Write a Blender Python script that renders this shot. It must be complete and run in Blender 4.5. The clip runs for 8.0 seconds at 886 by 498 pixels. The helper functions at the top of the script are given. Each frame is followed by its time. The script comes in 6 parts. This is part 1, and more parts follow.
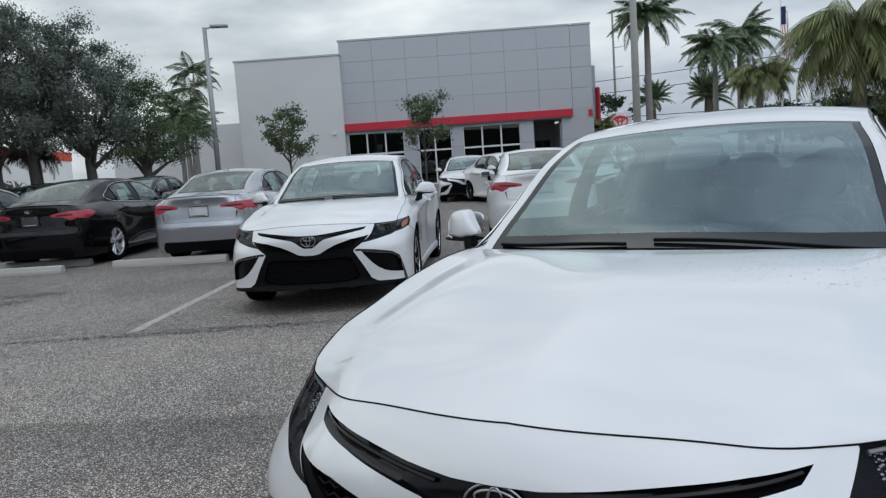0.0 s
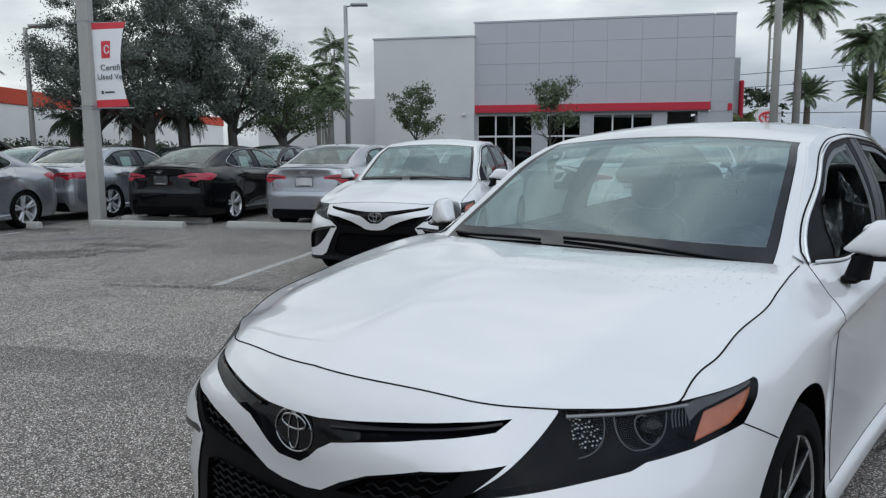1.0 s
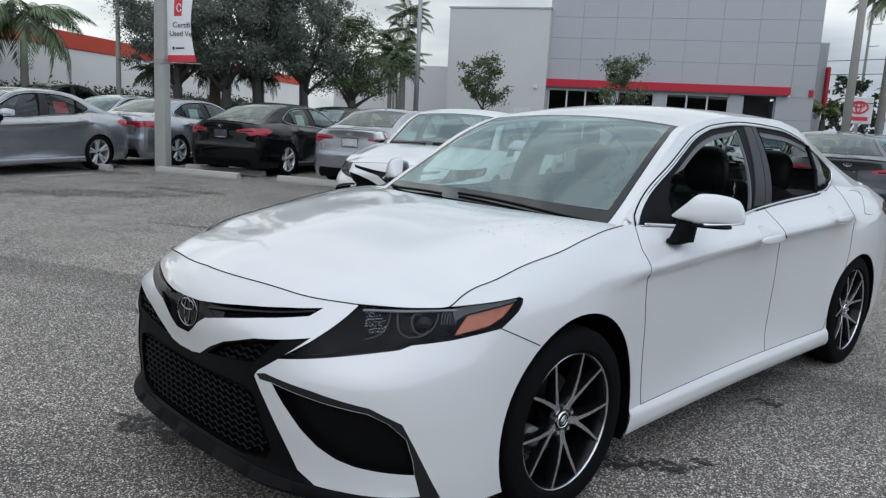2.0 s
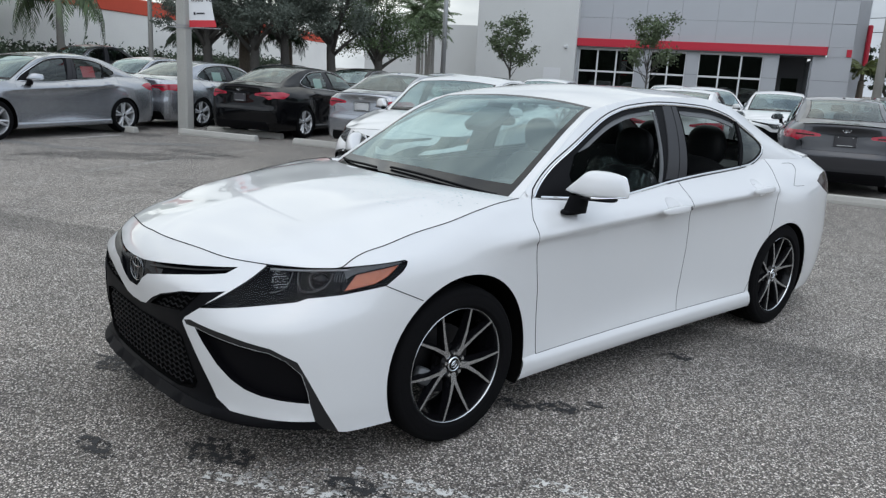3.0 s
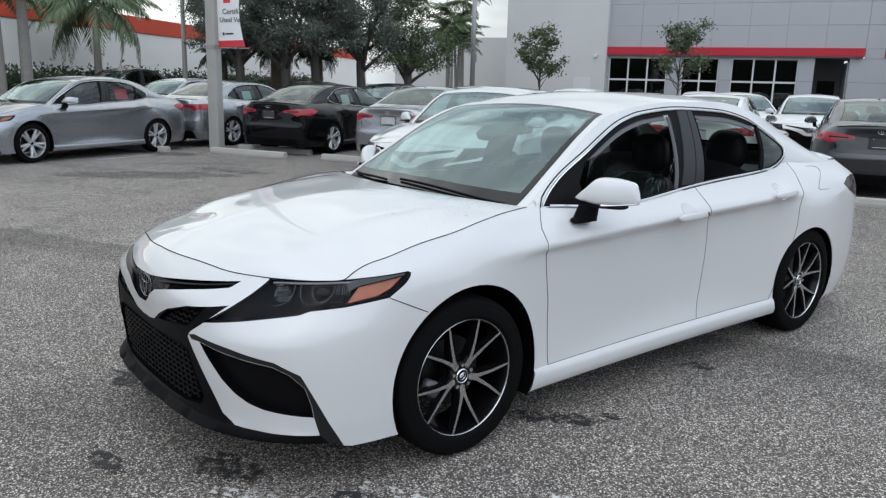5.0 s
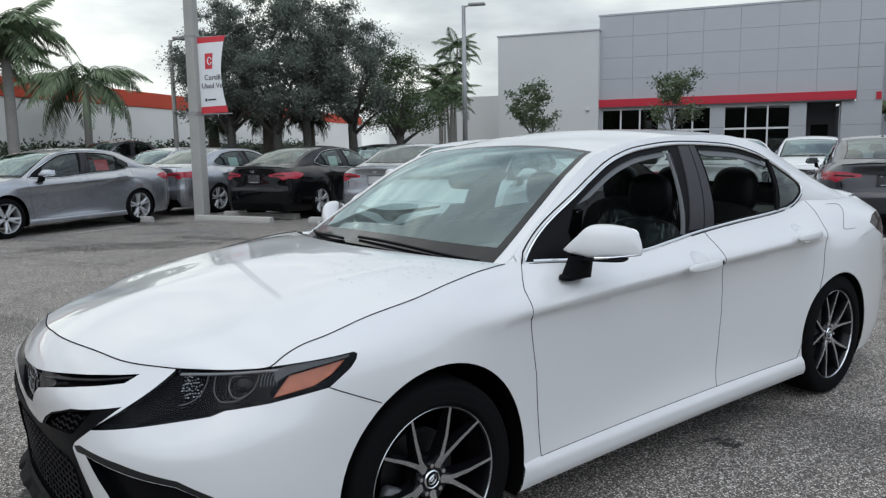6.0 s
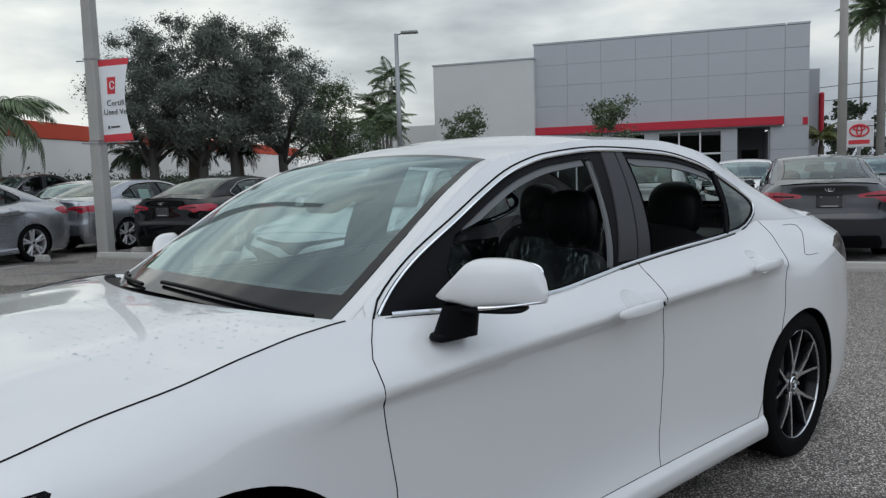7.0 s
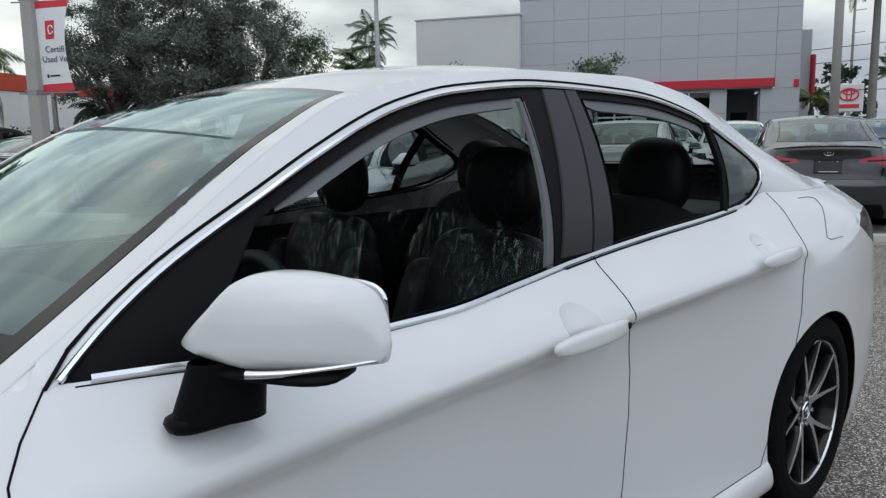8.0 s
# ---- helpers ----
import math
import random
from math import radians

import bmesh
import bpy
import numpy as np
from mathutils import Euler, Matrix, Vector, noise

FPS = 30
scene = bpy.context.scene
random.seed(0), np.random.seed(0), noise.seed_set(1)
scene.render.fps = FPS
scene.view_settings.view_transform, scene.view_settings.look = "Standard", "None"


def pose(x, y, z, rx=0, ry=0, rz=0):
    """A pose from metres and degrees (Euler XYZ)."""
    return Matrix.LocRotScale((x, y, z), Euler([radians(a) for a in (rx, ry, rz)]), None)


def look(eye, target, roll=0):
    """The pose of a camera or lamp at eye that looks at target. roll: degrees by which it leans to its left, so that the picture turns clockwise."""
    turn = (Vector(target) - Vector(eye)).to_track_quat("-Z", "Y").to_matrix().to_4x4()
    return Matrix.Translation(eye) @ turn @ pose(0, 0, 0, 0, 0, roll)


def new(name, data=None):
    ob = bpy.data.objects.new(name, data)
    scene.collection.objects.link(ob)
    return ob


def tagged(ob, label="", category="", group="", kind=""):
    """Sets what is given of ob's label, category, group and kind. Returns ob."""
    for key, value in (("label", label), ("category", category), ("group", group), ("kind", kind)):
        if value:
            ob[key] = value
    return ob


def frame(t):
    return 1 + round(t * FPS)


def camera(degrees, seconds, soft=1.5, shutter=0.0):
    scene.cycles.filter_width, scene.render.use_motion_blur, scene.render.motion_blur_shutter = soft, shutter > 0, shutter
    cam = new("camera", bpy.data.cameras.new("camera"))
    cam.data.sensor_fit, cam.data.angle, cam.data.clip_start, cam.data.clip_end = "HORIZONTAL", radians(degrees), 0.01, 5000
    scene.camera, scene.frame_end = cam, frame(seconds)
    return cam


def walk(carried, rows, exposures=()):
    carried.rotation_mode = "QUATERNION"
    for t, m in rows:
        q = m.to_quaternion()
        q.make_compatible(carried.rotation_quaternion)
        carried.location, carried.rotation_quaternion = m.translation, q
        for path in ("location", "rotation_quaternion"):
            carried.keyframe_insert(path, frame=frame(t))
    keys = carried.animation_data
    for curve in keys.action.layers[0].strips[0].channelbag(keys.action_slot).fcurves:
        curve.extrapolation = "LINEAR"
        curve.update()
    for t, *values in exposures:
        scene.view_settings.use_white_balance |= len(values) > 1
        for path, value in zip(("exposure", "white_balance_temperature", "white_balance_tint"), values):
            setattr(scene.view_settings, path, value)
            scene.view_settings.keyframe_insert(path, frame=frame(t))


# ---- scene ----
from mathutils.geometry import delaunay_2d_cdt

cam = camera(60.3, 8.0, 1.3)
PATH = [
    (0, (0.617, -3.574, 1.326), (-0.376, -1.853, 1.098), -3.9),
    (0.5, (0.978, -3.528, 1.332), (-0.141, -1.891, 1.074), -2.8),
    (1, (1.421, -3.509, 1.354), (0.15, -1.987, 1.092), -0.3),
    (1.2, (1.62, -3.473, 1.345), (0.304, -1.991, 1.082), 0.4),
    (2.3, (2.584, -3.527, 1.379), (1.167, -2.166, 1.005), 3.4),
    (2.5, (2.731, -3.509, 1.4), (1.305, -2.164, 1.004), 3.3),
    (3, (3.015, -3.452, 1.507), (1.57, -2.145, 1.055), 3.1),
    (3.5, (3.098, -3.456, 1.543), (1.64, -2.172, 1.068), 2.8),
    (4, (3.122, -3.439, 1.549), (1.65, -2.173, 1.067), 2.6),
    (5.5, (2.957, -3.18, 1.45), (1.421, -1.948, 1.095), 0.4),
    (6, (2.716, -2.862, 1.409), (1.181, -1.609, 1.139), -1.0),
    (6.5, (2.493, -2.414, 1.384), (1.011, -1.087, 1.183), -2.3),
    (7, (2.236, -2.052, 1.324), (0.792, -0.682, 1.13), -1.8),
    (7.5, (1.971, -1.644, 1.307), (0.559, -0.248, 1.069), -1.3),
    (8, (1.775, -1.19, 1.283), (0.363, 0.195, 0.986), -1.1),
]
walk(cam, [(t, look(eye, target, roll)) for t, eye, target, roll in PATH],
     ((0, -.16, 6260, 10), (1.2, -.14, 6260, 10), (2.5, .05, 6340, 10), (4, .15, 6370, 10), (5.5, .07, 6390, 10), (6.2, -.08, 6420, 10), (7, -.31, 6440, 10), (8, -.13, 6420, 10)))

# ---- world and light: a bright overcast evening ----
world = bpy.data.worlds.new("overcast_sky")
scene.world = world
world.use_nodes = True


def wire_world():
    nt = world.node_tree
    n, l = nt.nodes, nt.links
    n.clear()
    out, bg = n.new("ShaderNodeOutputWorld"), n.new("ShaderNodeBackground")
    sky = n.new("ShaderNodeTexSky")
    sky.sky_type, sky.sun_disc = "NISHITA", False
    sky.sun_elevation, sky.sun_rotation = radians(50), radians(140)
    sky.air_density, sky.dust_density = 1.5, 4.0
    co = n.new("ShaderNodeTexCoord")
    flat = n.new("ShaderNodeMapping")
    flat.inputs["Scale"].default_value = (1.0, 1.0, 3.2)
    flat.inputs["Location"].default_value = (2.3, 0.4, 0.1)
    big, small = n.new("ShaderNodeTexNoise"), n.new("ShaderNodeTexNoise")
    for tex, size, detail in ((big, 1.7, 5.0), (small, 4.5, 6.0)):
        tex.inputs["Scale"].default_value, tex.inputs["Detail"].default_value = size, detail
        l.new(flat.outputs[0], tex.inputs["Vector"])
    l.new(co.outputs["Generated"], flat.inputs[0])
    both = n.new("ShaderNodeMix")
    both.inputs["Factor"].default_value = 0.45
    l.new(big.outputs["Fac"], both.inputs["A"])
    l.new(small.outputs["Fac"], both.inputs["B"])
    ramp = n.new("ShaderNodeValToRGB")
    for at, colour in ((0.37, (2.7, 3.1, 3.7, 1)), (0.46, (4.3, 4.8, 5.5, 1)), (0.55, (6.3, 6.8, 7.3, 1)), (0.64, (8.5, 8.85, 8.9, 1))):
        e = ramp.color_ramp.elements.new(at)
        e.color = colour
    ramp.color_ramp.elements.remove(ramp.color_ramp.elements[0])
    ramp.color_ramp.elements.remove(ramp.color_ramp.elements[-1])
    l.new(both.outputs["Result"], ramp.inputs["Fac"])
    mix = n.new("ShaderNodeMix")
    mix.data_type = "RGBA"
    mix.inputs["Factor"].default_value = 0.88
    l.new(sky.outputs[0], mix.inputs["A"])
    l.new(ramp.outputs[0], mix.inputs["B"])
    sepz, fade, lift = n.new("ShaderNodeSeparateXYZ"), n.new("ShaderNodeMapRange"), n.new("ShaderNodeMix")
    l.new(co.outputs["Generated"], sepz.inputs[0])
    l.new(sepz.outputs["Z"], fade.inputs["Value"])
    side, west, warm = n.new("ShaderNodeVectorMath"), n.new("ShaderNodeMapRange"), n.new("ShaderNodeMix")
    side.operation, side.inputs[1].default_value = "DOT_PRODUCT", (-.97, .10, .18)
    l.new(co.outputs["Generated"], side.inputs[0])
    l.new(side.outputs["Value"], west.inputs["Value"])
    west.inputs["From Min"].default_value, west.inputs["From Max"].default_value = 0.30, 1.0
    warm.data_type = "RGBA"
    warm.inputs["A"].default_value, warm.inputs["B"].default_value = (.77, .79, .815, 1), (1.70, 1.60, 1.39, 1)
    l.new(west.outputs[0], warm.inputs["Factor"])
    fade.inputs["From Min"].default_value, fade.inputs["From Max"].default_value = 0.0, 0.55
    fade.inputs["To Min"].default_value, fade.inputs["To Max"].default_value = 0.97, 0.82
    lift.data_type, lift.blend_type = "RGBA", "MULTIPLY"
    lift.inputs["Factor"].default_value = 1
    l.new(mix.outputs["Result"], lift.inputs["A"])
    l.new(fade.outputs[0], lift.inputs["B"])
    glow = n.new("ShaderNodeMix")
    glow.data_type, glow.blend_type = "RGBA", "MULTIPLY"
    glow.inputs["Factor"].default_value = 1
    l.new(lift.outputs["Result"], glow.inputs["A"])
    l.new(warm.outputs["Result"], glow.inputs["B"])
    veil, bright, shine = n.new("ShaderNodeVectorMath"), n.new("ShaderNodeMapRange"), n.new("ShaderNodeMix")
    veil.operation, veil.inputs[1].default_value = "DOT_PRODUCT", (.573, -.096, .813)
    l.new(co.outputs["Generated"], veil.inputs[0])
    l.new(veil.outputs["Value"], bright.inputs["Value"])
    bright.interpolation_type = "SMOOTHSTEP"
    bright.inputs["From Min"].default_value, bright.inputs["From Max"].default_value = 0.1, 1.0
    bright.inputs["To Min"].default_value, bright.inputs["To Max"].default_value = 1.0, 2.3
    shine.data_type, shine.blend_type = "RGBA", "MULTIPLY"
    shine.inputs["Factor"].default_value = 1
    l.new(glow.outputs["Result"], shine.inputs["A"])
    l.new(bright.outputs[0], shine.inputs["B"])
    l.new(shine.outputs["Result"], bg.inputs["Color"])
    bg.inputs["Strength"].default_value = 0.136
    l.new(bg.outputs[0], out.inputs[0])


wire_world()
sun_data = bpy.data.lights.new("sun", "SUN")
sun_data.energy, sun_data.angle, sun_data.color = 0.5, radians(170), (1.0, 1.0, .985)
sun = new("sun", sun_data)
sun.matrix_world = look((24, -4, 34), (0, 0, 0))
scene.view_settings.exposure = 0.0


# ---- materials ----
def material(name, colour=(.5, .5, .5), rough=.5, metal=0.0, coat=0.0, grain=0.0, grain_size=40.0, stain=0.0, stain_size=1.2, bump=0.0, spec=0.5, alpha=1.0, emit=0.0, vary=0.0):
    m = bpy.data.materials.new(name)
    m.use_nodes = True
    n, l = m.node_tree.nodes, m.node_tree.links
    b = n["Principled BSDF"]
    b.inputs["Base Color"].default_value = (*colour, 1)
    b.inputs["Roughness"].default_value, b.inputs["Metallic"].default_value = rough, metal
    b.inputs["Coat Weight"].default_value, b.inputs["Coat Roughness"].default_value = coat, 0.03
    b.inputs["Specular IOR Level"].default_value = spec
    if emit:
        b.inputs["Emission Color"].default_value, b.inputs["Emission Strength"].default_value = (*colour, 1), emit
    if grain or stain or bump or vary:
        co = n.new("ShaderNodeTexCoord")
        fine, broad = n.new("ShaderNodeTexNoise"), n.new("ShaderNodeTexNoise")
        fine.inputs["Scale"].default_value, broad.inputs["Scale"].default_value = grain_size, stain_size
        fine.inputs["Detail"].default_value, broad.inputs["Detail"].default_value = 6, 5
        for tex in (fine, broad):
            l.new(co.outputs["Object"], tex.inputs["Vector"])
        add = n.new("ShaderNodeMath")
        add.operation = "MULTIPLY_ADD"
        add.inputs[1].default_value, add.inputs[2].default_value = 2 * grain, 1 - grain
        l.new(fine.outputs["Fac"], add.inputs[0])
        add2 = n.new("ShaderNodeMath")
        add2.operation = "MULTIPLY_ADD"
        add2.inputs[1].default_value, add2.inputs[2].default_value = 2 * stain, 1 - stain
        l.new(broad.outputs["Fac"], add2.inputs[0])
        both = n.new("ShaderNodeMath")
        both.operation = "MULTIPLY"
        l.new(add.outputs[0], both.inputs[0])
        l.new(add2.outputs[0], both.inputs[1])
        last = both
        if vary:
            info = n.new("ShaderNodeNewGeometry")
            one = n.new("ShaderNodeMath")
            one.operation = "MULTIPLY_ADD"
            one.inputs[1].default_value, one.inputs[2].default_value = 2 * vary, 1 - vary
            l.new(info.outputs["Random Per Island"], one.inputs[0])
            last = n.new("ShaderNodeMath")
            last.operation = "MULTIPLY"
            l.new(both.outputs[0], last.inputs[0])
            l.new(one.outputs[0], last.inputs[1])
        tint = n.new("ShaderNodeMix")
        tint.data_type, tint.blend_type = "RGBA", "MULTIPLY"
        tint.inputs["Factor"].default_value = 1
        tint.inputs["A"].default_value = (*colour, 1)
        l.new(last.outputs[0], tint.inputs["B"])
        l.new(tint.outputs["Result"], b.inputs["Base Color"])
        if bump:
            bp = n.new("ShaderNodeBump")
            bp.inputs["Strength"].default_value, bp.inputs["Distance"].default_value = 1.0, bump
            l.new(fine.outputs["Fac"], bp.inputs["Height"])
            l.new(bp.outputs[0], b.inputs["Normal"])
    return m


def glass_material(name, tint, gloss=0.01, straight=.05, sheen=(0.93, 1.0, 0.98)):
    """A thin pane: what is behind shows through, the sky is mirrored the more the flatter one looks."""
    m = bpy.data.materials.new(name)
    m.use_nodes = True
    n, l = m.node_tree.nodes, m.node_tree.links
    n.clear()
    out, mix = n.new("ShaderNodeOutputMaterial"), n.new("ShaderNodeMixShader")
    clear, shine, side = n.new("ShaderNodeBsdfTransparent"), n.new("ShaderNodeBsdfGlossy"), n.new("ShaderNodeLayerWeight")
    clear.inputs["Color"].default_value = (*tint, 1)
    shine.inputs["Color"].default_value = (*sheen, 1)
    shine.inputs["Roughness"].default_value = gloss
    side.inputs["Blend"].default_value = .5
    power, rest = n.new("ShaderNodeMath"), n.new("ShaderNodeMath")
    power.operation, power.inputs[1].default_value = "POWER", 4.0
    rest.operation, rest.inputs[1].default_value, rest.inputs[2].default_value = "MULTIPLY_ADD", 1 - straight, straight
    l.new(side.outputs["Facing"], power.inputs[0])
    l.new(power.outputs[0], rest.inputs[0])
    l.new(rest.outputs[0], mix.inputs[0])
    l.new(clear.outputs[0], mix.inputs[1])
    l.new(shine.outputs[0], mix.inputs[2])
    l.new(mix.outputs[0], out.inputs[0])
    return m


def paint_material(name, colour, metal=0.0, flake=0.0, rough=0.28, coat=1.0, spec=.5):
    m = material(name, colour, rough, metal, coat, spec=spec, grain=flake, grain_size=900.0, stain=0.02, stain_size=2.0)
    return m


def film_material():
    """Crinkled clear film: bright streaks where it folds, clear between them."""
    m = glass_material("clear_plastic_film", (.90, .91, .92), .10, .16)
    n, l = m.node_tree.nodes, m.node_tree.links
    mix = next(x for x in n if x.type == "MIX_SHADER")
    was = mix.inputs[0].links[0].from_socket
    co, flat, tex, ramp, mul = n.new("ShaderNodeTexCoord"), n.new("ShaderNodeMapping"), n.new("ShaderNodeTexNoise"), n.new("ShaderNodeMapRange"), n.new("ShaderNodeMath")
    flat.inputs["Scale"].default_value, flat.inputs["Rotation"].default_value = (120, 120, 9), (.25, .1, 0)
    tex.inputs["Scale"].default_value, tex.inputs["Detail"].default_value = 1.0, 6
    l.new(co.outputs["Object"], flat.inputs[0])
    l.new(flat.outputs[0], tex.inputs["Vector"])
    l.new(tex.outputs["Fac"], ramp.inputs["Value"])
    ramp.inputs["From Min"].default_value, ramp.inputs["From Max"].default_value = .53, .72
    ramp.inputs["To Min"].default_value, ramp.inputs["To Max"].default_value = .05, .75
    mul.operation = "MULTIPLY"
    l.new(was, mul.inputs[0])
    l.new(ramp.outputs[0], mul.inputs[1])
    l.new(mul.outputs[0], mix.inputs[0])
    return m


WHITE = paint_material("white_car_paint", (.675, .680, .682), rough=.32)
PILLAR_GREY = material("dark_grey_pillar_film", (.022, .022, .025), .42, spec=.35)
DROPLET = glass_material("water_drop", (.96, .97, .98), .02, .12)
SILVER = paint_material("silver_car_paint", (.36, .375, .40), 0.8, 0.10, .27)
GREY_PAINT = paint_material("graphite_car_paint", (.030, .031, .037), 0.5, 0.15, .32, 1.0, .5)
BLACK_PAINT = paint_material("black_car_paint", (.0022, .0023, .003), 0.0, 0.1, .2, .55, .1)
GLOSS_BLACK = material("gloss_black_plastic", (.004, .004, .005), .15, spec=.28)
SATIN_BLACK = material("satin_black_plastic", (.005, .005, .006), .5, spec=.08, grain=.15, grain_size=300)
RUBBER = material("tyre_rubber", (.006, .006, .0065), .85, spec=.06, grain=.25, grain_size=120, bump=.0006)
MESH_BLACK = material("grille_black", (.004, .004, .005), .35, spec=.1)
DARK_TRIM = material("dark_grey_trim", (.012, .012, .013), .32, spec=.4, grain=.1, grain_size=200)
VOID = material("dark_recess", (.004, .004, .004), .9, spec=.03)
GAP = material("panel_gap_rubber", (.008, .008, .009), .8, spec=.05)
CHROME = material("chrome", (.78, .79, .80), .09, 1.0)
DARK_CHROME = material("dark_chrome", (.13, .135, .14), .12, 1.0)
SATIN_CHROME = material("satin_chrome", (.62, .63, .64), .25, 1.0)
MACHINED = material("machined_aluminium", (.56, .57, .585), .24, 1.0, grain=.06, grain_size=200)
BRIGHT_WHEEL = material("silver_wheel_paint", (.56, .57, .58), .26, .6, .4)
RIM_BLACK = material("rim_gloss_black", (.005, .005, .006), .2, spec=.3)
DISC = material("brake_disc_steel", (.05, .05, .053), .45, 1.0, grain=.15, grain_size=80)
CALIPER = material("cast_caliper", (.15, .155, .16), .5, .5, grain=.2, grain_size=60)
LENS = glass_material("lamp_lens", (.86, .87, .88), .02, .03, (.27, .28, .30))
LIGHT_GUIDE = material("clear_light_guide", (.30, .305, .31), .2, coat=.4)
# grey of the lamp's inner plastic, and of the painted sky haze above the amber
LAMP_GREY = material("lamp_grey_plastic", (.10, .102, .105), .5, spec=.3, stain=.4, stain_size=25)
BADGE_METAL = material("badge_metal", (.36, .365, .37), .16, 1.0)
LAMP_DARK = material("lamp_housing_black", (.003, .003, .004), .3, spec=.06)
REFLECTOR = material("lamp_reflector", (.62, .64, .66), .4, coat=.3)
AMBER = material("amber_reflector", (.50, .16, .08), .25, coat=.3, grain=.35, grain_size=70, stain=.35, stain_size=18, bump=.002)
TAIL_RED = material("red_lamp_plastic", (.36, .006, .026), .2, coat=.5, grain=.3, grain_size=60, stain=.5, stain_size=9)
TAIL_CLEAR = material("smoked_lamp_plastic", (.030, .014, .014), .2, coat=.08, spec=.2, grain=.6, grain_size=40, stain=.6, stain_size=16)
WINDSCREEN = glass_material("windscreen_glass", (.72, .89, .88), .03, .165, (.80, .97, 1.0))
DARK_GLASS = glass_material("dark_quarter_glass", (.14, .16, .155), .01, .05, (.6, .65, .64))
SIDE_GLASS = glass_material("side_window_glass", (.55, .62, .60), .01, .07)
FRIT = material("black_frit_band", (.005, .005, .006), .10, spec=.4)
CLOTH = material("black_seat_cloth", (.012, .013, .014), .75, spec=.2, grain=.25, grain_size=180, bump=.0008)
LEATHERETTE = material("black_trim_vinyl", (.010, .011, .012), .48, spec=.25, grain=.2, grain_size=240, bump=.0006)
HEADLINER = material("grey_headliner", (.22, .22, .21), .9, grain=.1, grain_size=200)
DASH = material("dashboard_vinyl", (.012, .013, .014), .6, spec=.25, grain=.2, grain_size=260, bump=.0006)
FILM = film_material()
RUN_GREY = material("grey_window_channel", (.12, .125, .13), .55)
PLATE = material("licence_plate_card", (.55, .56, .56), .5, stain=.1, stain_size=8)
DARK_PLATE = material("dark_plate_card", (.05, .05, .055), .45)
STICKER = material("window_sticker_paper", (.55, .70, .64), .7, stain=.15, stain_size=14)
RED_TAG = material("red_paper_tag", (.60, .06, .07), .6)
CONCRETE = material("concrete", (.40, .39, .36), .88, grain=.18, grain_size=55, stain=.16, stain_size=2.2, bump=.003)
POLE_CONCRETE = material("pole_concrete", (.36, .355, .33), .9, grain=.16, grain_size=40, stain=.2, stain_size=1.6, bump=.003)
STUCCO = material("white_stucco", (.60, .61, .60), .9, grain=.06, grain_size=30, stain=.07, stain_size=.35, bump=.003)
STUCCO_WARM = material("cream_stucco", (.83, .815, .775), .9, grain=.06, grain_size=30, stain=.12, stain_size=.3, bump=.004)
PANEL = material("grey_metal_panel", (.42, .435, .46), .42, .25, grain=.02, grain_size=60, stain=.05, stain_size=.6)
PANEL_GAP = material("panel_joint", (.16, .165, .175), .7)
RED_BAND = material("red_fascia", (.48, .012, .034), .42, stain=.06, stain_size=.8)
ORANGE_BAND = material("orange_red_wall_paint", (.58, .075, .035), .8, grain=.1, grain_size=20, stain=.12, stain_size=.5)
FRAME_WHITE = material("white_window_frame", (.66, .67, .68), .45)
SHOP_GLASS = glass_material("shop_window_glass", (.22, .24, .25))
INDOOR = material("dim_showroom_wall", (.16, .165, .17), .8, grain=.3, grain_size=3)
STEEL_POLE = material("galvanised_pole", (.33, .34, .345), .5, .6, grain=.12, grain_size=30, stain=.12, stain_size=2)
BARK = material("oak_bark", (.085, .08, .072), .95, grain=.45, grain_size=22, bump=.02)
PALM_BARK = material("grey_palm_trunk", (.24, .23, .21), .9, grain=.25, grain_size=14, stain=.25, stain_size=1.5, bump=.008)
SHAG_BARK = material("shaggy_palm_trunk", (.11, .09, .07), .95, grain=.5, grain_size=18, bump=.03)
OAK_LEAF = material("oak_leaves", (.135, .158, .132), .75, spec=.15, grain=.25, grain_size=3, stain=.45, stain_size=.9, vary=.3)
FRESH_LEAF = material("fresh_leaves", (.085, .122, .058), .6, spec=.25, grain=.3, grain_size=3, vary=.4)
PALM_LEAF = material("palm_leaves", (.105, .150, .070), .5, grain=.25, grain_size=3, vary=.4)
PALM_YELLOW = material("yellow_green_palm_leaves", (.145, .17, .055), .5, grain=.25, grain_size=3, vary=.35)
HEDGE_LEAF = material("hedge_leaves", (.035, .055, .026), .6, grain=.3, grain_size=4, vary=.45)
CRAPE_LEAF = material("small_tree_leaves", (.085, .115, .055), .6, grain=.3, grain_size=3, vary=.4)
BANNER = material("white_banner_vinyl", (.78, .79, .80), .5, stain=.05, stain_size=3)
BANNER_RED = material("red_banner_vinyl", (.62, .04, .055), .5)
BANNER_INK = material("black_banner_ink", (.03, .03, .035), .5)


# ---- the sedan's shape: half outline, seen from above, nose at -y ----
OUTLINE = [(0, -2.40), (0.25, -2.395), (0.46, -2.37), (0.64, -2.29), (0.77, -2.17), (0.85, -2.02), (0.893, -1.80),
           (0.912, -1.41), (0.905, -0.9), (0.90, -0.2), (0.905, 0.5), (0.912, 1.0), (0.918, 1.41), (0.90, 1.8),
           (0.845, 2.15), (0.74, 2.35), (0.55, 2.44), (0.3, 2.485), (0, 2.50)]


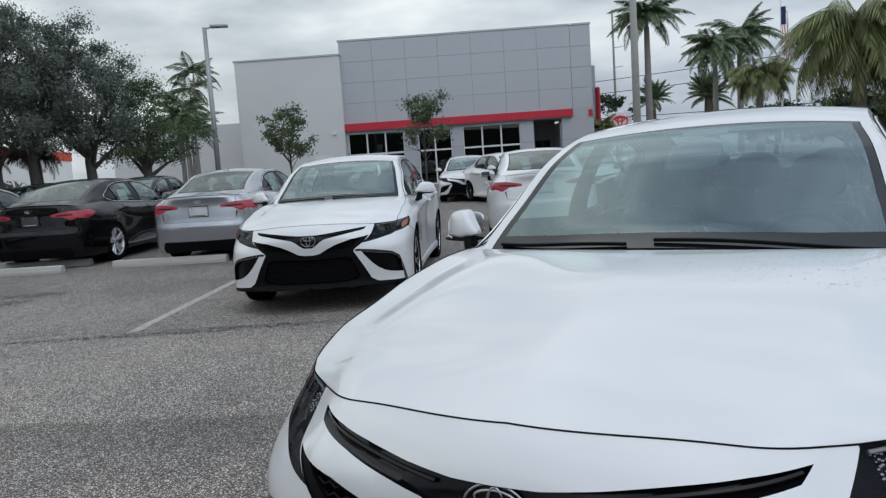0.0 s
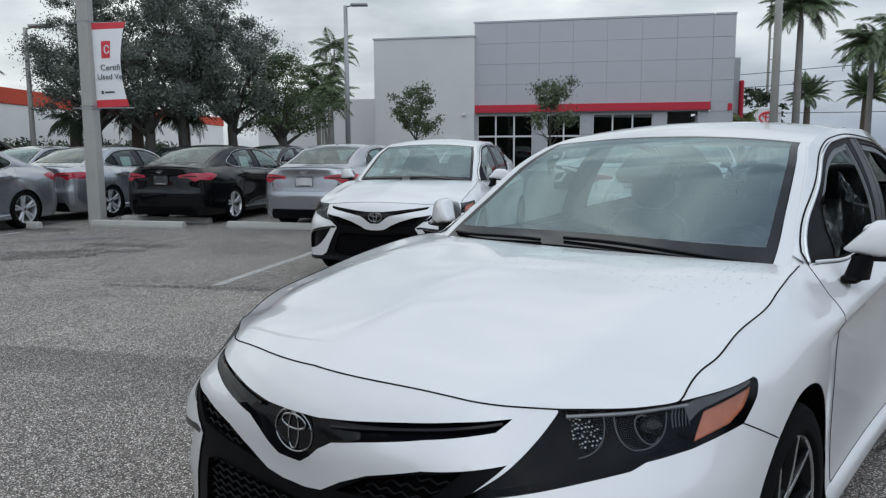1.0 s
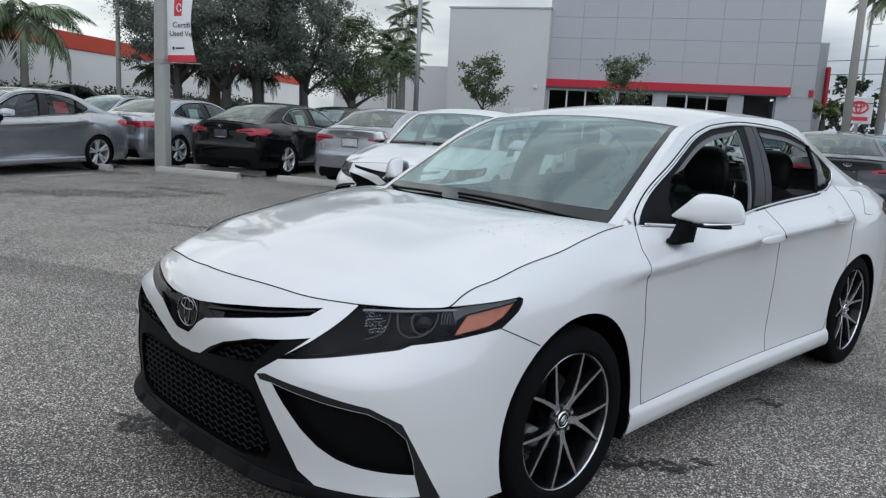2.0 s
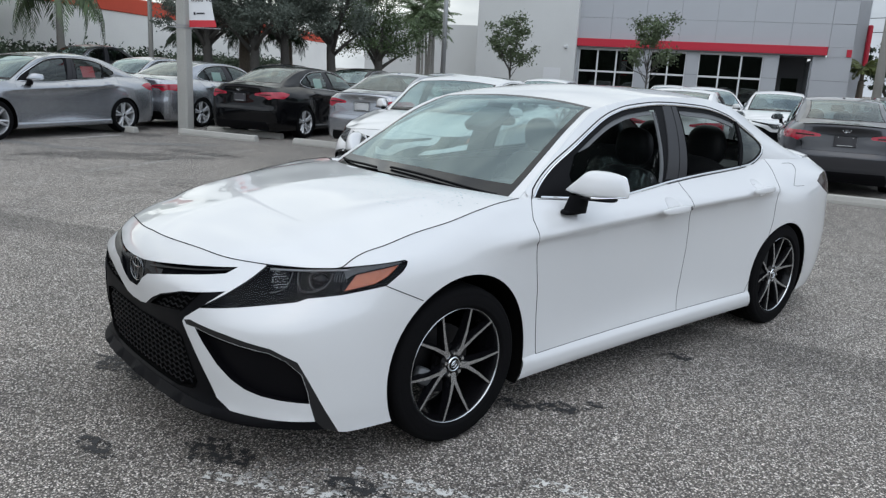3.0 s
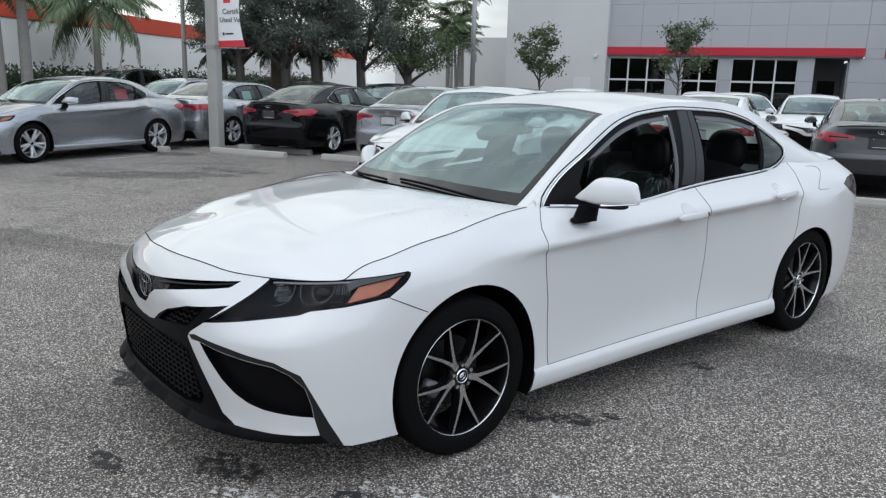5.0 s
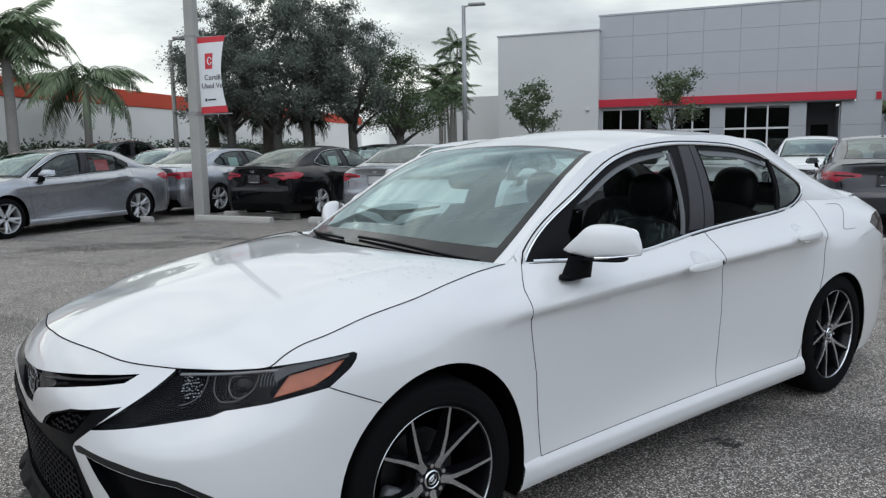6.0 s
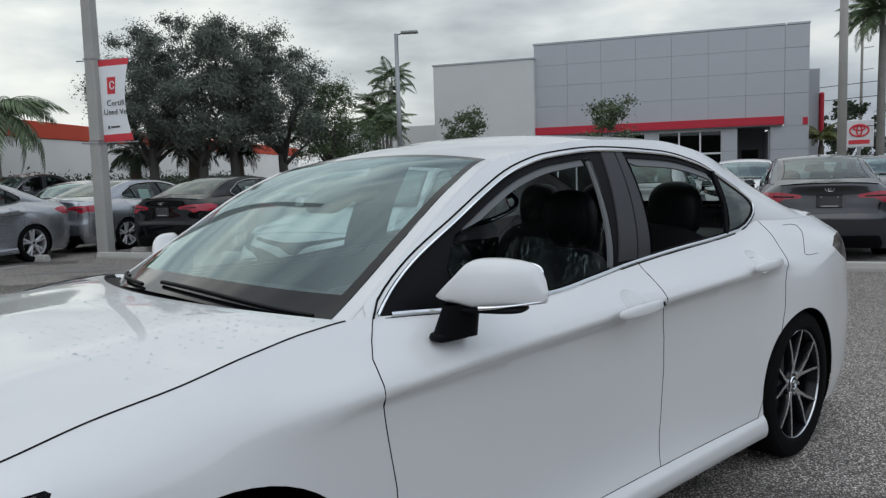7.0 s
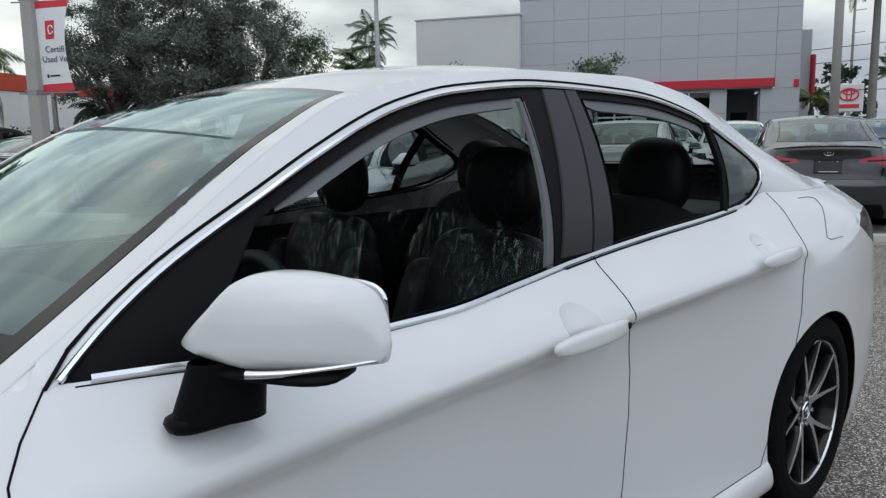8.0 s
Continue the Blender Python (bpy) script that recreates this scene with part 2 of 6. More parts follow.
def spline(points):
    """A smooth curve through rows of numbers, by the first column."""
    p = np.array(points, float)
    t, v = p[:, 0], p[:, 1:]
    h = np.diff(t)
    k = np.diff(v, axis=0) / h[:, None]
    m = np.empty_like(v)
    m[0], m[-1] = k[0], k[-1]
    for i in range(1, len(t) - 1):
        same = k[i - 1] * k[i] > 0
        w1, w2 = 2 * h[i] + h[i - 1], h[i] + 2 * h[i - 1]
        safe = np.where(same, k[i - 1] * k[i], 1)
        m[i] = np.where(same, (w1 + w2) * safe / (w1 * k[i] + w2 * k[i - 1] + 1e-12 * np.sign(k[i])), 0)

    def value(x):
        x = np.clip(x, t[0], t[-1])
        i = np.clip(np.searchsorted(t, x) - 1, 0, len(h) - 1)
        u = (x - t[i]) / h[i]
        hh = h[i][..., None] if np.ndim(x) else h[i]
        u = u[..., None] if np.ndim(x) else u
        a = (1 + 2 * u) * (1 - u) ** 2 * v[i] + u * (1 - u) ** 2 * hh * m[i] + u * u * (3 - 2 * u) * v[i + 1] + u * u * (u - 1) * hh * m[i + 1]
        return a if a.shape[-1] > 1 else a[..., 0]
    return value


def _round_outline():
    p = np.array(OUTLINE)
    ends = np.vstack([p[1] * (-1, 1), p, p[-2] * (-1, 1)])
    out = []
    for i in range(1, len(ends) - 2):
        a, b, c, d = ends[i - 1:i + 3]
        for u in np.linspace(0, 1, 24, endpoint=False):
            out.append(0.5 * (2 * b + (c - a) * u + (2 * a - 5 * b + 4 * c - d) * u * u + (3 * b - a - 3 * c + d) * u ** 3))
    return np.array(out + [p[-1]])


RIM = _round_outline()
RIM_S = np.r_[0, np.cumsum(np.hypot(*np.diff(RIM, axis=0).T))]
_tan = np.gradient(RIM, RIM_S, axis=0)
_tan /= np.hypot(*_tan.T)[:, None]
RIM_N = np.c_[-_tan[:, 1], _tan[:, 0]] * -1          # outward
LENGTH_S = RIM_S[-1]


def s_y(y):
    side = (RIM_S > 0.75) & (RIM_S < LENGTH_S - 0.75)
    return float(np.interp(y, RIM[side, 1], RIM_S[side]))


def s_x(x, rear=False):
    n = len(RIM) // 2
    if rear:
        return float(np.interp(x, RIM[n:, 0][::-1], RIM_S[n:][::-1]))
    top = RIM[:n, 0].argmax()
    return float(np.interp(x, RIM[:top, 0], RIM_S[:top]))


# how far the panels fall in from the outline, height by height, at stations along it
PROFILES = []


def station(s, *rows):
    PROFILES.append((s, spline(rows)))


station(0.0, (.12, .16), (.225, .012), (.245, -.010), (.262, -.002), (.276, .030), (.30, .035), (.45, .03), (.57, .015), (.66, .0), (.74, .02), (.80, .065), (.84, .12), (.92, .30))
station(s_x(.45), (.12, .16), (.222, .016), (.242, .0), (.258, .006), (.272, .032), (.30, .035), (.45, .02), (.57, .012), (.63, .022), (.69, .030), (.74, .078), (.79, .125), (.84, .21), (.92, .40))
station(s_x(.70), (.12, .10), (.215, .012), (.232, .0), (.25, .006), (.262, .016), (.30, .014), (.45, .004), (.57, .008), (.62, .03), (.65, .055), (.74, .13), (.80, .185), (.86, .27), (.95, .42))
station(s_y(-2.02), (.12, .05), (.17, .01), (.30, .0), (.45, .0), (.57, .008), (.63, .022), (.66, .038), (.74, .088), (.80, .132), (.86, .22), (.95, .36))
station(s_y(-1.75), (.12, .03), (.17, .008), (.40, .0), (.60, .0), (.68, .006), (.76, .022), (.805, .042), (.84, .078), (.865, .115), (.92, .22), (.98, .32))
station(s_y(-1.41), (.12, .03), (.17, .008), (.40, .0), (.66, .0), (.74, .006), (.81, .022), (.86, .048), (.90, .082), (.93, .118), (.97, .19), (1.02, .30))
station(s_y(-1.15), (.12, .05), (.17, .015), (.30, .01), (.45, .016), (.65, .014), (.775, .011), (.815, .005), (.83, .007), (.905, .066), (.968, .125), (1.02, .23))
station(s_y(-0.90), (.12, .09), (.17, .03), (.215, .010), (.262, .012), (.28, .030), (.45, .036), (.65, .031), (.805, .020), (.824, .002), (.834, .001), (.925, .076), (.975, .132), (1.02, .18))
station(s_y(0.10), (.12, .10), (.17, .035), (.215, .010), (.262, .012), (.28, .040), (.45, .062), (.65, .057), (.838, .036), (.863, .007), (.873, .006), (.93, .062), (.975, .122), (1.01, .15))
station(s_y(1.0), (.12, .08), (.17, .03), (.215, .008), (.262, .012), (.28, .026), (.45, .032), (.70, .036), (.868, .028), (.892, .003), (.902, .003), (.965, .076), (1.02, .145), (1.06, .18))
station(s_y(1.41), (.12, .05), (.17, .02), (.35, .0), (.60, .0), (.72, .004), (.82, .014), (.88, .030), (.95, .082), (1.03, .155), (1.08, .215))
station(s_y(1.95), (.12, .06), (.18, .03), (.30, .01), (.55, .0), (.75, .010), (.86, .026), (.93, .052), (1.0, .12), (1.06, .20))
station(s_x(.72, True), (.14, .10), (.22, .05), (.35, .01), (.55, .0), (.70, .012), (.85, .018), (.95, .042), (1.0, .10), (1.06, .18))
station(s_x(.45, True), (.14, .14), (.22, .08), (.35, .02), (.58, .0), (.66, .03), (.80, .05), (.95, .07), (1.03, .07), (1.06, .09))
station(LENGTH_S, (.14, .14), (.22, .08), (.35, .02), (.60, .0), (.66, .05), (.80, .07), (.95, .08), (1.04, .03), (1.07, .045))
TOP = spline([(0, .823), (s_x(.3), .813), (s_x(.60), .793), (s_x(.72), .787), (s_y(-1.98), .7895), (s_y(-1.945), .7925), (s_y(-1.925), .801), (s_y(-1.90), .815), (s_y(-1.865), .830), (s_y(-1.82), .8445), (s_y(-1.75), .859), (s_y(-1.6), .891),
              (s_y(-1.45), .918), (s_y(-1.25), .955), (s_y(-1.1), .976), (s_y(-0.97), .983), (s_y(-.83), .975), (s_y(-.5), .955), (s_y(-.25), .955), (s_y(0), .972),
              (s_y(.2), .990), (s_y(.55), 1.013), (s_y(.9), 1.031), (s_y(1.15), 1.050), (s_y(1.34), 1.072), (s_y(1.6), 1.06), (s_y(1.95), 1.055),
              (s_x(.72, True), 1.045), (s_x(.4, True), 1.06), (LENGTH_S, 1.065)])
_st = np.array([s for s, _ in PROFILES])
_crease_s, _crease_z = [s_y(y) for y in (-1.15, -.9, .1, 1.0)], [.819, .829, .868, .897]
_crease_st = np.interp(_st, _crease_s, _crease_z)


def skin(s, z):
    """Points of the body's side at the run s along the outline and the height z."""
    s, z = np.atleast_1d(np.asarray(s, float)), np.atleast_1d(np.asarray(z, float))
    lean, part_up = np.interp(s, _crease_s, _crease_z), np.clip((z - .32) / .45, 0, 1)
    table = np.array([p(z + part_up * (c - lean)) for c, (_, p) in zip(_crease_st, PROFILES)])               # stations x points
    i = np.clip(np.searchsorted(_st, s) - 1, 0, len(_st) - 2)
    u = np.clip((s - _st[i]) / (_st[i + 1] - _st[i]), 0, 1)
    n = np.arange(len(s))
    a, b, c, d = (table[np.clip(i + k, 0, len(_st) - 1), n] for k in (-1, 0, 1, 2))
    h = _st[i + 1] - _st[i]
    ha = np.where(i > 0, _st[i] - _st[np.maximum(i - 1, 0)], h)
    hd = np.where(i < len(_st) - 2, _st[np.minimum(i + 2, len(_st) - 1)] - _st[i + 1], h)
    mb = np.where(i > 0, (c - a) / (h + ha), 0) * h
    mc = np.where(i < len(_st) - 2, (d - b) / (h + hd), 0) * h
    inset = (1 + 2 * u) * (1 - u) ** 2 * b + u * (1 - u) ** 2 * mb + u * u * (3 - 2 * u) * c + u * u * (u - 1) * mc
    base = np.c_[np.interp(s, RIM_S, RIM[:, 0]), np.interp(s, RIM_S, RIM[:, 1])]
    nor = np.c_[np.interp(s, RIM_S, RIM_N[:, 0]), np.interp(s, RIM_S, RIM_N[:, 1])]
    nor /= np.hypot(*nor.T)[:, None]
    return np.c_[base - nor * inset[:, None], z]


# ---- mesh helpers ----
def mesh_object(name, verts, faces, mat, parent=None, label="", smooth=True):
    me = bpy.data.meshes.new(name)
    me.from_pydata([tuple(map(float, v)) for v in verts], [], faces)
    for m in (mat if isinstance(mat, (list, tuple)) else [mat]):
        me.materials.append(m)
    if smooth:
        me.shade_smooth()
    ob = new(name, me)
    ob.parent = parent
    if label:
        ob["label"] = label
    return ob


def part(name, bm, mat, parent=None, label="", smooth=True):
    """Links a bmesh as one mesh object under a thing or under a part."""
    me = bpy.data.meshes.new(name)
    bmesh.ops.recalc_face_normals(bm, faces=bm.faces)
    bm.to_mesh(me)
    bm.free()
    for m in (mat if isinstance(mat, (list, tuple)) else [mat]):
        me.materials.append(m)
    if smooth:
        me.shade_smooth()
        me.set_sharp_from_angle(angle=radians(38))
    ob = new(name, me)
    ob.parent = parent
    if label:
        ob["label"] = label
    return ob


def thing(name, label, category, group="", kind="", m=None):
    ob = tagged(new(name), label, category, group, kind)
    if m is not None:
        ob.matrix_basis = m
    return ob


def add_box(bm, lo, hi, m=None, bevel=0.0):
    made = bmesh.ops.create_cube(bm, size=1)["verts"]
    size, mid = [b - a for a, b in zip(lo, hi)], [(a + b) / 2 for a, b in zip(lo, hi)]
    bmesh.ops.transform(bm, verts=made, matrix=Matrix.Translation(mid) @ Matrix.Diagonal((*size, 1)))
    if bevel:
        edges = list({e for v in made for e in v.link_edges})
        made = bmesh.ops.bevel(bm, geom=edges, offset=bevel, segments=2, affect="EDGES", profile=.5)["verts"]
        made = list({v for f in bm.faces for v in f.verts if v in set(made)}) or made
    if m is not None:
        bmesh.ops.transform(bm, verts=made, matrix=m)
    return made


def box_mesh(lo, hi, bevel=0.0, m=None):
    bm = bmesh.new()
    add_box(bm, lo, hi, None, bevel)
    if m is not None:
        bmesh.ops.transform(bm, verts=bm.verts, matrix=m)
    return bm


def tube_data(points, radius, sides=6, closed=False):
    """Vertices and faces of a tube along points; radius is one number or one a point."""
    p = np.array(points, float)
    n = len(p)
    r = np.broadcast_to(np.asarray(radius, float), (n,))
    t = np.gradient(p, axis=0)
    t /= np.maximum(np.linalg.norm(t, axis=1), 1e-9)[:, None]
    up = np.array((0, 0, 1.0)) if abs(t[0][2]) < .9 else np.array((1.0, 0, 0))
    verts, faces = [], []
    for i in range(n):
        a = np.cross(t[i], up)
        a /= max(np.linalg.norm(a), 1e-9)
        b = np.cross(a, t[i])
        up = b
        for k in range(sides):
            w = 2 * math.pi * k / sides
            verts.append(p[i] + r[i] * (math.cos(w) * a + math.sin(w) * b))
    for i in range(n - (0 if closed else 1)):
        j = (i + 1) % n
        for k in range(sides):
            q = (k + 1) % sides
            faces.append((i * sides + k, i * sides + q, j * sides + q, j * sides + k))
    if not closed:
        faces.append(tuple(range(sides))[::-1])
        faces.append(tuple((n - 1) * sides + k for k in range(sides)))
    return verts, faces


def join(*lots):
    verts, faces = [], []
    for v, f in lots:
        o = len(verts)
        verts += list(v)
        faces += [tuple(i + o for i in q) for q in f]
    return verts, faces


def mirrored(v, f):
    return [(-x, y, z) for x, y, z in v], [tuple(reversed(q)) for q in f]


def both_sides(v, f):
    return join((v, f), mirrored(v, f))


def grid_data(rows, flip=False):
    """Quads over rows of points."""
    n = len(rows[0])
    verts = [p for r in rows for p in r]
    faces = []
    for i in range(len(rows) - 1):
        for k in range(n - 1):
            q = (i * n + k, i * n + k + 1, (i + 1) * n + k + 1, (i + 1) * n + k)
            faces.append(q[::-1] if flip else q)
    return verts, faces


def revolve_data(profile, sides=48, axis="x"):
    """Turns (radius, along) rows about the x axis."""
    verts, faces = [], []
    n = len(profile)
    for k in range(sides):
        w = 2 * math.pi * k / sides
        for r, a in profile:
            verts.append((a, r * math.cos(w), r * math.sin(w)))
    for k in range(sides):
        q = (k + 1) % sides
        for i in range(n - 1):
            faces.append((k * n + i, k * n + i + 1, q * n + i + 1, q * n + i))
    return verts, faces


def inside(p, poly):
    x, y = p
    hit = False
    for i in range(len(poly)):
        (x1, y1), (x2, y2) = poly[i - 1], poly[i]
        if (y1 > y) != (y2 > y) and x < (x2 - x1) * (y - y1) / (y2 - y1) + x1:
            hit = not hit
    return hit


def dense(poly, step, closed=True):
    out = []
    for i in range(len(poly) - (0 if closed else 1)):
        a, b = np.array(poly[i]), np.array(poly[(i + 1) % len(poly)])
        n = max(1, int(math.ceil(np.linalg.norm(b - a) / step)))
        out += [tuple(a + (b - a) * k / n) for k in range(n)]
    if not closed:
        out.append(tuple(poly[-1]))
    return out


def rounded(poly, times=2):
    """Cuts a closed polygon's corners."""
    for _ in range(times):
        p = np.array(poly)
        q = np.roll(p, -1, axis=0)
        poly = [tuple(v) for pair in zip(.82 * p + .18 * q, .18 * p + .82 * q) for v in pair]
    return poly


def cut_patch(domain, lines, regions, step):
    """Triangulates a flat domain along the outlines of regions and further lines; returns region name -> points, triangles."""
    from_lines = []
    pts, edges = [], []
    for poly, closed in [(domain, True)] + [(r, True) for _, r in regions] + [(line, False) for line in lines]:
        d = dense(poly, step, closed)
        o = len(pts)
        pts += d
        edges += [(o + i, o + i + 1) for i in range(len(d) - 1)] + ([(o + len(d) - 1, o)] if closed else [])
        from_lines += d
    near = np.array(from_lines)
    lo, hi = np.array(domain).min(0), np.array(domain).max(0)
    xs, ys = np.arange(lo[0], hi[0], step), np.arange(lo[1], hi[1], step)
    for j, y in enumerate(ys):
        for x in xs + (step / 2 if j % 2 else 0):
            if np.min((near[:, 0] - x) ** 2 + (near[:, 1] - y) ** 2) > (.55 * step) ** 2 and inside((x, y), domain):
                pts.append((x, y))
    v, _, f, *_ = delaunay_2d_cdt([Vector(p) for p in pts], edges, [], 0, 1e-6)
    sets = {}
    for tri in f:
        c = sum((v[i] for i in tri), Vector((0, 0))) / len(tri)
        if not inside(c, domain):
            continue
        name = next((n for n, r in regions if inside(c, r)), "rest")
        sets.setdefault(name, []).append(tri)
    out = {}
    for name, tris in sets.items():
        used = sorted({i for t in tris for i in t})
        at = {i: k for k, i in enumerate(used)}
        out[name] = (np.array([tuple(v[i]) for i in used]), [tuple(at[i] for i in t) for t in tris])
    return out


def border(faces):
    count = {}
    for f in faces:
        for i in range(len(f)):
            e = (f[i], f[(i + 1) % len(f)])
            count[e] = count.get(e, 0) + 1
    return [e for e in count if (e[1], e[0]) not in count]


def sunk(points, faces, ways, depth):
    """Lets a patch sink by depth along its ways, with a wall round its edge."""
    n = len(points)
    low = [np.array(p) - np.array(w) * depth for p, w in zip(points, ways)]
    edge = [e for e in border(faces) if abs(points[e[0]][0]) > 1e-4 or abs(points[e[1]][0]) > 1e-4]
    ring = sorted({i for e in edge for i in e})
    at = {i: n + k for k, i in enumerate(ring)}
    verts = low + [points[i] for i in ring]
    return verts, list(faces) + [(at[a], at[b], b, a) for a, b in edge]


# ---- the sedan's cabin ----
RAIL = spline([(-1.2, .735, .80), (-.95, .725, .968), (-.7, .684, 1.13), (-.45, .637, 1.285), (-.27, .594, 1.362), (0, .578, 1.411), (.3, .576, 1.434),
               (.7, .570, 1.436), (1.05, .561, 1.401), (1.3, .558, 1.338), (1.5, .566, 1.262), (1.7, .588, 1.183), (1.87, .63, 1.110), (2.0, .672, 1.062)])
CROWN = spline([(-1.2, .185), (-.95, .10), (-.6, .062), (-.27, .022), (0, .035), (.3, .042), (.8, .042), (1.1, .042), (1.4, .04), (1.7, .03), (2.0, .015)])


def belt(y):
    s = s_y(y)
    return skin(s, TOP(s))[0]


def cab_side(y, z):
    """The leaning side of the cabin between the belt and the roof rail."""
    b = belt(y)
    xr, zr = RAIL(y)
    t = min(max((z - b[2]) / max(zr - b[2], .02), 0), 1)
    return np.array((b[0] + (xr - b[0]) * t ** 1.7, y, z))


def roof_at(a, y):
    xr, zr = RAIL(y)
    return np.array((a * xr, y, zr + CROWN(y) * (1 - abs(a) ** 2.2)))


def band(y_low, y_high, a_low, a_high, rows, cols, lift=0.0):
    """A piece of the roof, windscreen or rear window, between two curves of y over a."""
    out = []
    for i in range(rows + 1):
        row = []
        for k in range(cols + 1):
            a = a_low + (a_high - a_low) * k / cols
            u = i / rows
            p = roof_at(a, y_low(a) * (1 - u) + y_high(a) * u)
            row.append(p + (0, 0, lift))
        out.append(row)
    return grid_data(out)


def coons(c0, c1, d0, d1, n, m, extra=None):
    rows = []
    for j in range(m + 1):
        v = j / m
        row = []
        for i in range(n + 1):
            u = i / n
            p = ((1 - v) * c0(u) + v * c1(u) + (1 - u) * d0(v) + u * d1(v)
                 - ((1 - u) * (1 - v) * c0(0) + u * (1 - v) * c0(1) + (1 - u) * v * c1(0) + u * v * c1(1)))
            if extra is not None:
                p = p + np.array((0, 0, extra(u, v)))
            row.append(p)
        rows.append(row)
    return rows


def egg(centre, size, power=.5, nu=16, nv=24, m=None, ripple=0.0):
    """A rounded block."""
    verts, faces = [], []
    c = lambda w: math.copysign(abs(math.cos(w)) ** power, math.cos(w))  # noqa: E731
    s = lambda w: math.copysign(abs(math.sin(w)) ** power, math.sin(w))  # noqa: E731
    for i in range(nu + 1):
        p = -math.pi / 2 + math.pi * i / nu
        for k in range(nv):
            q = 2 * math.pi * k / nv
            v = Vector((c(p) * c(q) * size[0] / 2, c(p) * s(q) * size[1] / 2, s(p) * size[2] / 2))
            if ripple:
                v *= 1 + ripple * noise.noise(v * 9) + ripple * .6 * noise.noise(v * 31)
            if m is not None:
                v = m @ v
            verts.append((v.x + centre[0], v.y + centre[1], v.z + centre[2]))
    for i in range(nu):
        for k in range(nv):
            q = (k + 1) % nv
            faces.append((i * nv + k, i * nv + q, (i + 1) * nv + q, (i + 1) * nv + k))
    return verts, faces


def arch_ring(yc, zc, r, n=40):
    s0 = s_y(yc)
    return [(s0 + r * math.cos(w), zc + r * math.sin(w)) for w in np.linspace(-.55, math.pi + .55, n)] + [(s0 - r * .85, -.2), (s0 + r * .85, -.2)]


hood_grid = []


def sedan_shapes():
    """All panels of the sedan as points and faces, worked out once."""
    shapes = {}
    L = LENGTH_S
    top_line = [(s, float(TOP(s))) for s in np.linspace(0, L, 260)]
    bottom = [(s, float(np.interp(s, [0, .64, 1.03, 1.06, L - .5, L], [.232, .228, .208, .185, .178, .20]))) for s in np.linspace(L, 0, 160)]
    domain = top_line + bottom
    lamp = [(.729, .782), (.735, .90), (1.085, .90), (1.098, .7945), (1.15, .799), (1.338, .814), (1.347, .808), (1.340, .795), (1.318, .774), (1.245, .728), (1.073, .703), (.94, .693), (.895, .680), (.495, .631), (.585, .684)]
    amber = [(1.14, .770), (1.22, .785), (1.305, .798), (1.255, .762), (1.20, .737), (1.085, .716)]
    slit = [(-.1, .730), (0, .730), (.09, .731), (.20, .741), (.33, .755), (.45, .766), (.594, .774), (.555, .751), (.385, .730), (.235, .705), (.152, .688), (.11, .664), (.076, .636), (.04, .614), (-.1, .612)]
    tri = [(.15, .570), (.25, .626), (.36, .659), (.50, .688), (.40, .602)]
    low = [(-.1, .495), (.34, .515), (.395, .50), (.465, .335), (.44, .30), (.33, .283), (-.1, .283)]
    black = [(-.1, .548), (.04, .546), (.10, .556), (.172, .597), (.255, .634), (.40, .676), (.592, .699), (.50, .631), (.43, .585), (.415, .565), (.50, .43), (.578, .300), (.64, .266), (.80, .254), (.97, .246),
             (1.02, .20), (1.02, 0), (-.1, 0)]
    lip = [(-.1, .272), (.33, .270), (.64, .264), (.97, .244), (1.02, .19), (1.02, 0), (-.1, 0)]
    pod = [(.488, .559), (.65, .532), (.80, .508), (.86, .48), (.915, .43), (.938, .36), (.945, .317), (.90, .322), (.839, .330), (.77, .342), (.709, .361), (.65, .392), (.592, .438), (.53, .505)]
    trim = [(.425, .575), (.46, .583), (.63, .56), (.805, .525), (.901, .477), (.943, .40), (1.0, .29), (1.056, .192), (1.05, .10), (.985, .10), (.975, .215), (.946, .316), (.939, .36), (.916, .43), (.861, .48), (.80, .509), (.65, .533), (.488, .560), (.44, .560)]
    d = {k: s_y(v) for k, v in dict(a0=-.905, a1=-.984, a2=-.935, a3=-.914, b0=.290, b1=.290, b2=.324, b3=.272, c0=1.355, c1=1.236, c2=1.19, c3=1.06, c4=1.0, r0=-.985, r1=1.03, q0=1.79, q1=2.05).items()}
    door_f = [(d["a0"], .978), (s_y(-.95), .935), (s_y(-.976), .90), (s_y(-.983), .868), (d["a1"], .83), (s_y(-.960), .71), (d["a2"], .585), (d["a3"], .278)]
    door_b = [(d["b0"], .999), (s_y(.272), .92), (s_y(.262), .892), (s_y(.266), .872), (d["b1"], .845), (s_y(.319), .73), (d["b2"], .62), (s_y(.308), .45), (d["b3"], .278)]
    door_c = [(s_y(1.362), 1.07), (d["c0"], 1.01), (s_y(1.315), .94), (s_y(1.26), .875), (d["c1"], .82), (s_y(1.226), .71), (d["c2"], .59), (d["c3"], .36), (d["c4"], .278)]
    up = lambda line: [(line[0][0], 1.3)] + line  # noqa: E731
    sx = lambda x: s_x(x, True)  # noqa: E731
    tail_side = [(s_y(1.93), .915), (s_y(2.04), .95), (s_y(2.16), .962), (sx(.745), .955), (sx(.75), .835), (s_y(2.14), .822), (s_y(2.02), .865)]
    tail_rear = [(sx(.745), .955), (sx(.60), .955), (sx(.36), .915), (sx(.34), .888), (sx(.37), .872), (sx(.55), .862), (sx(.66), .80), (sx(.75), .835)]
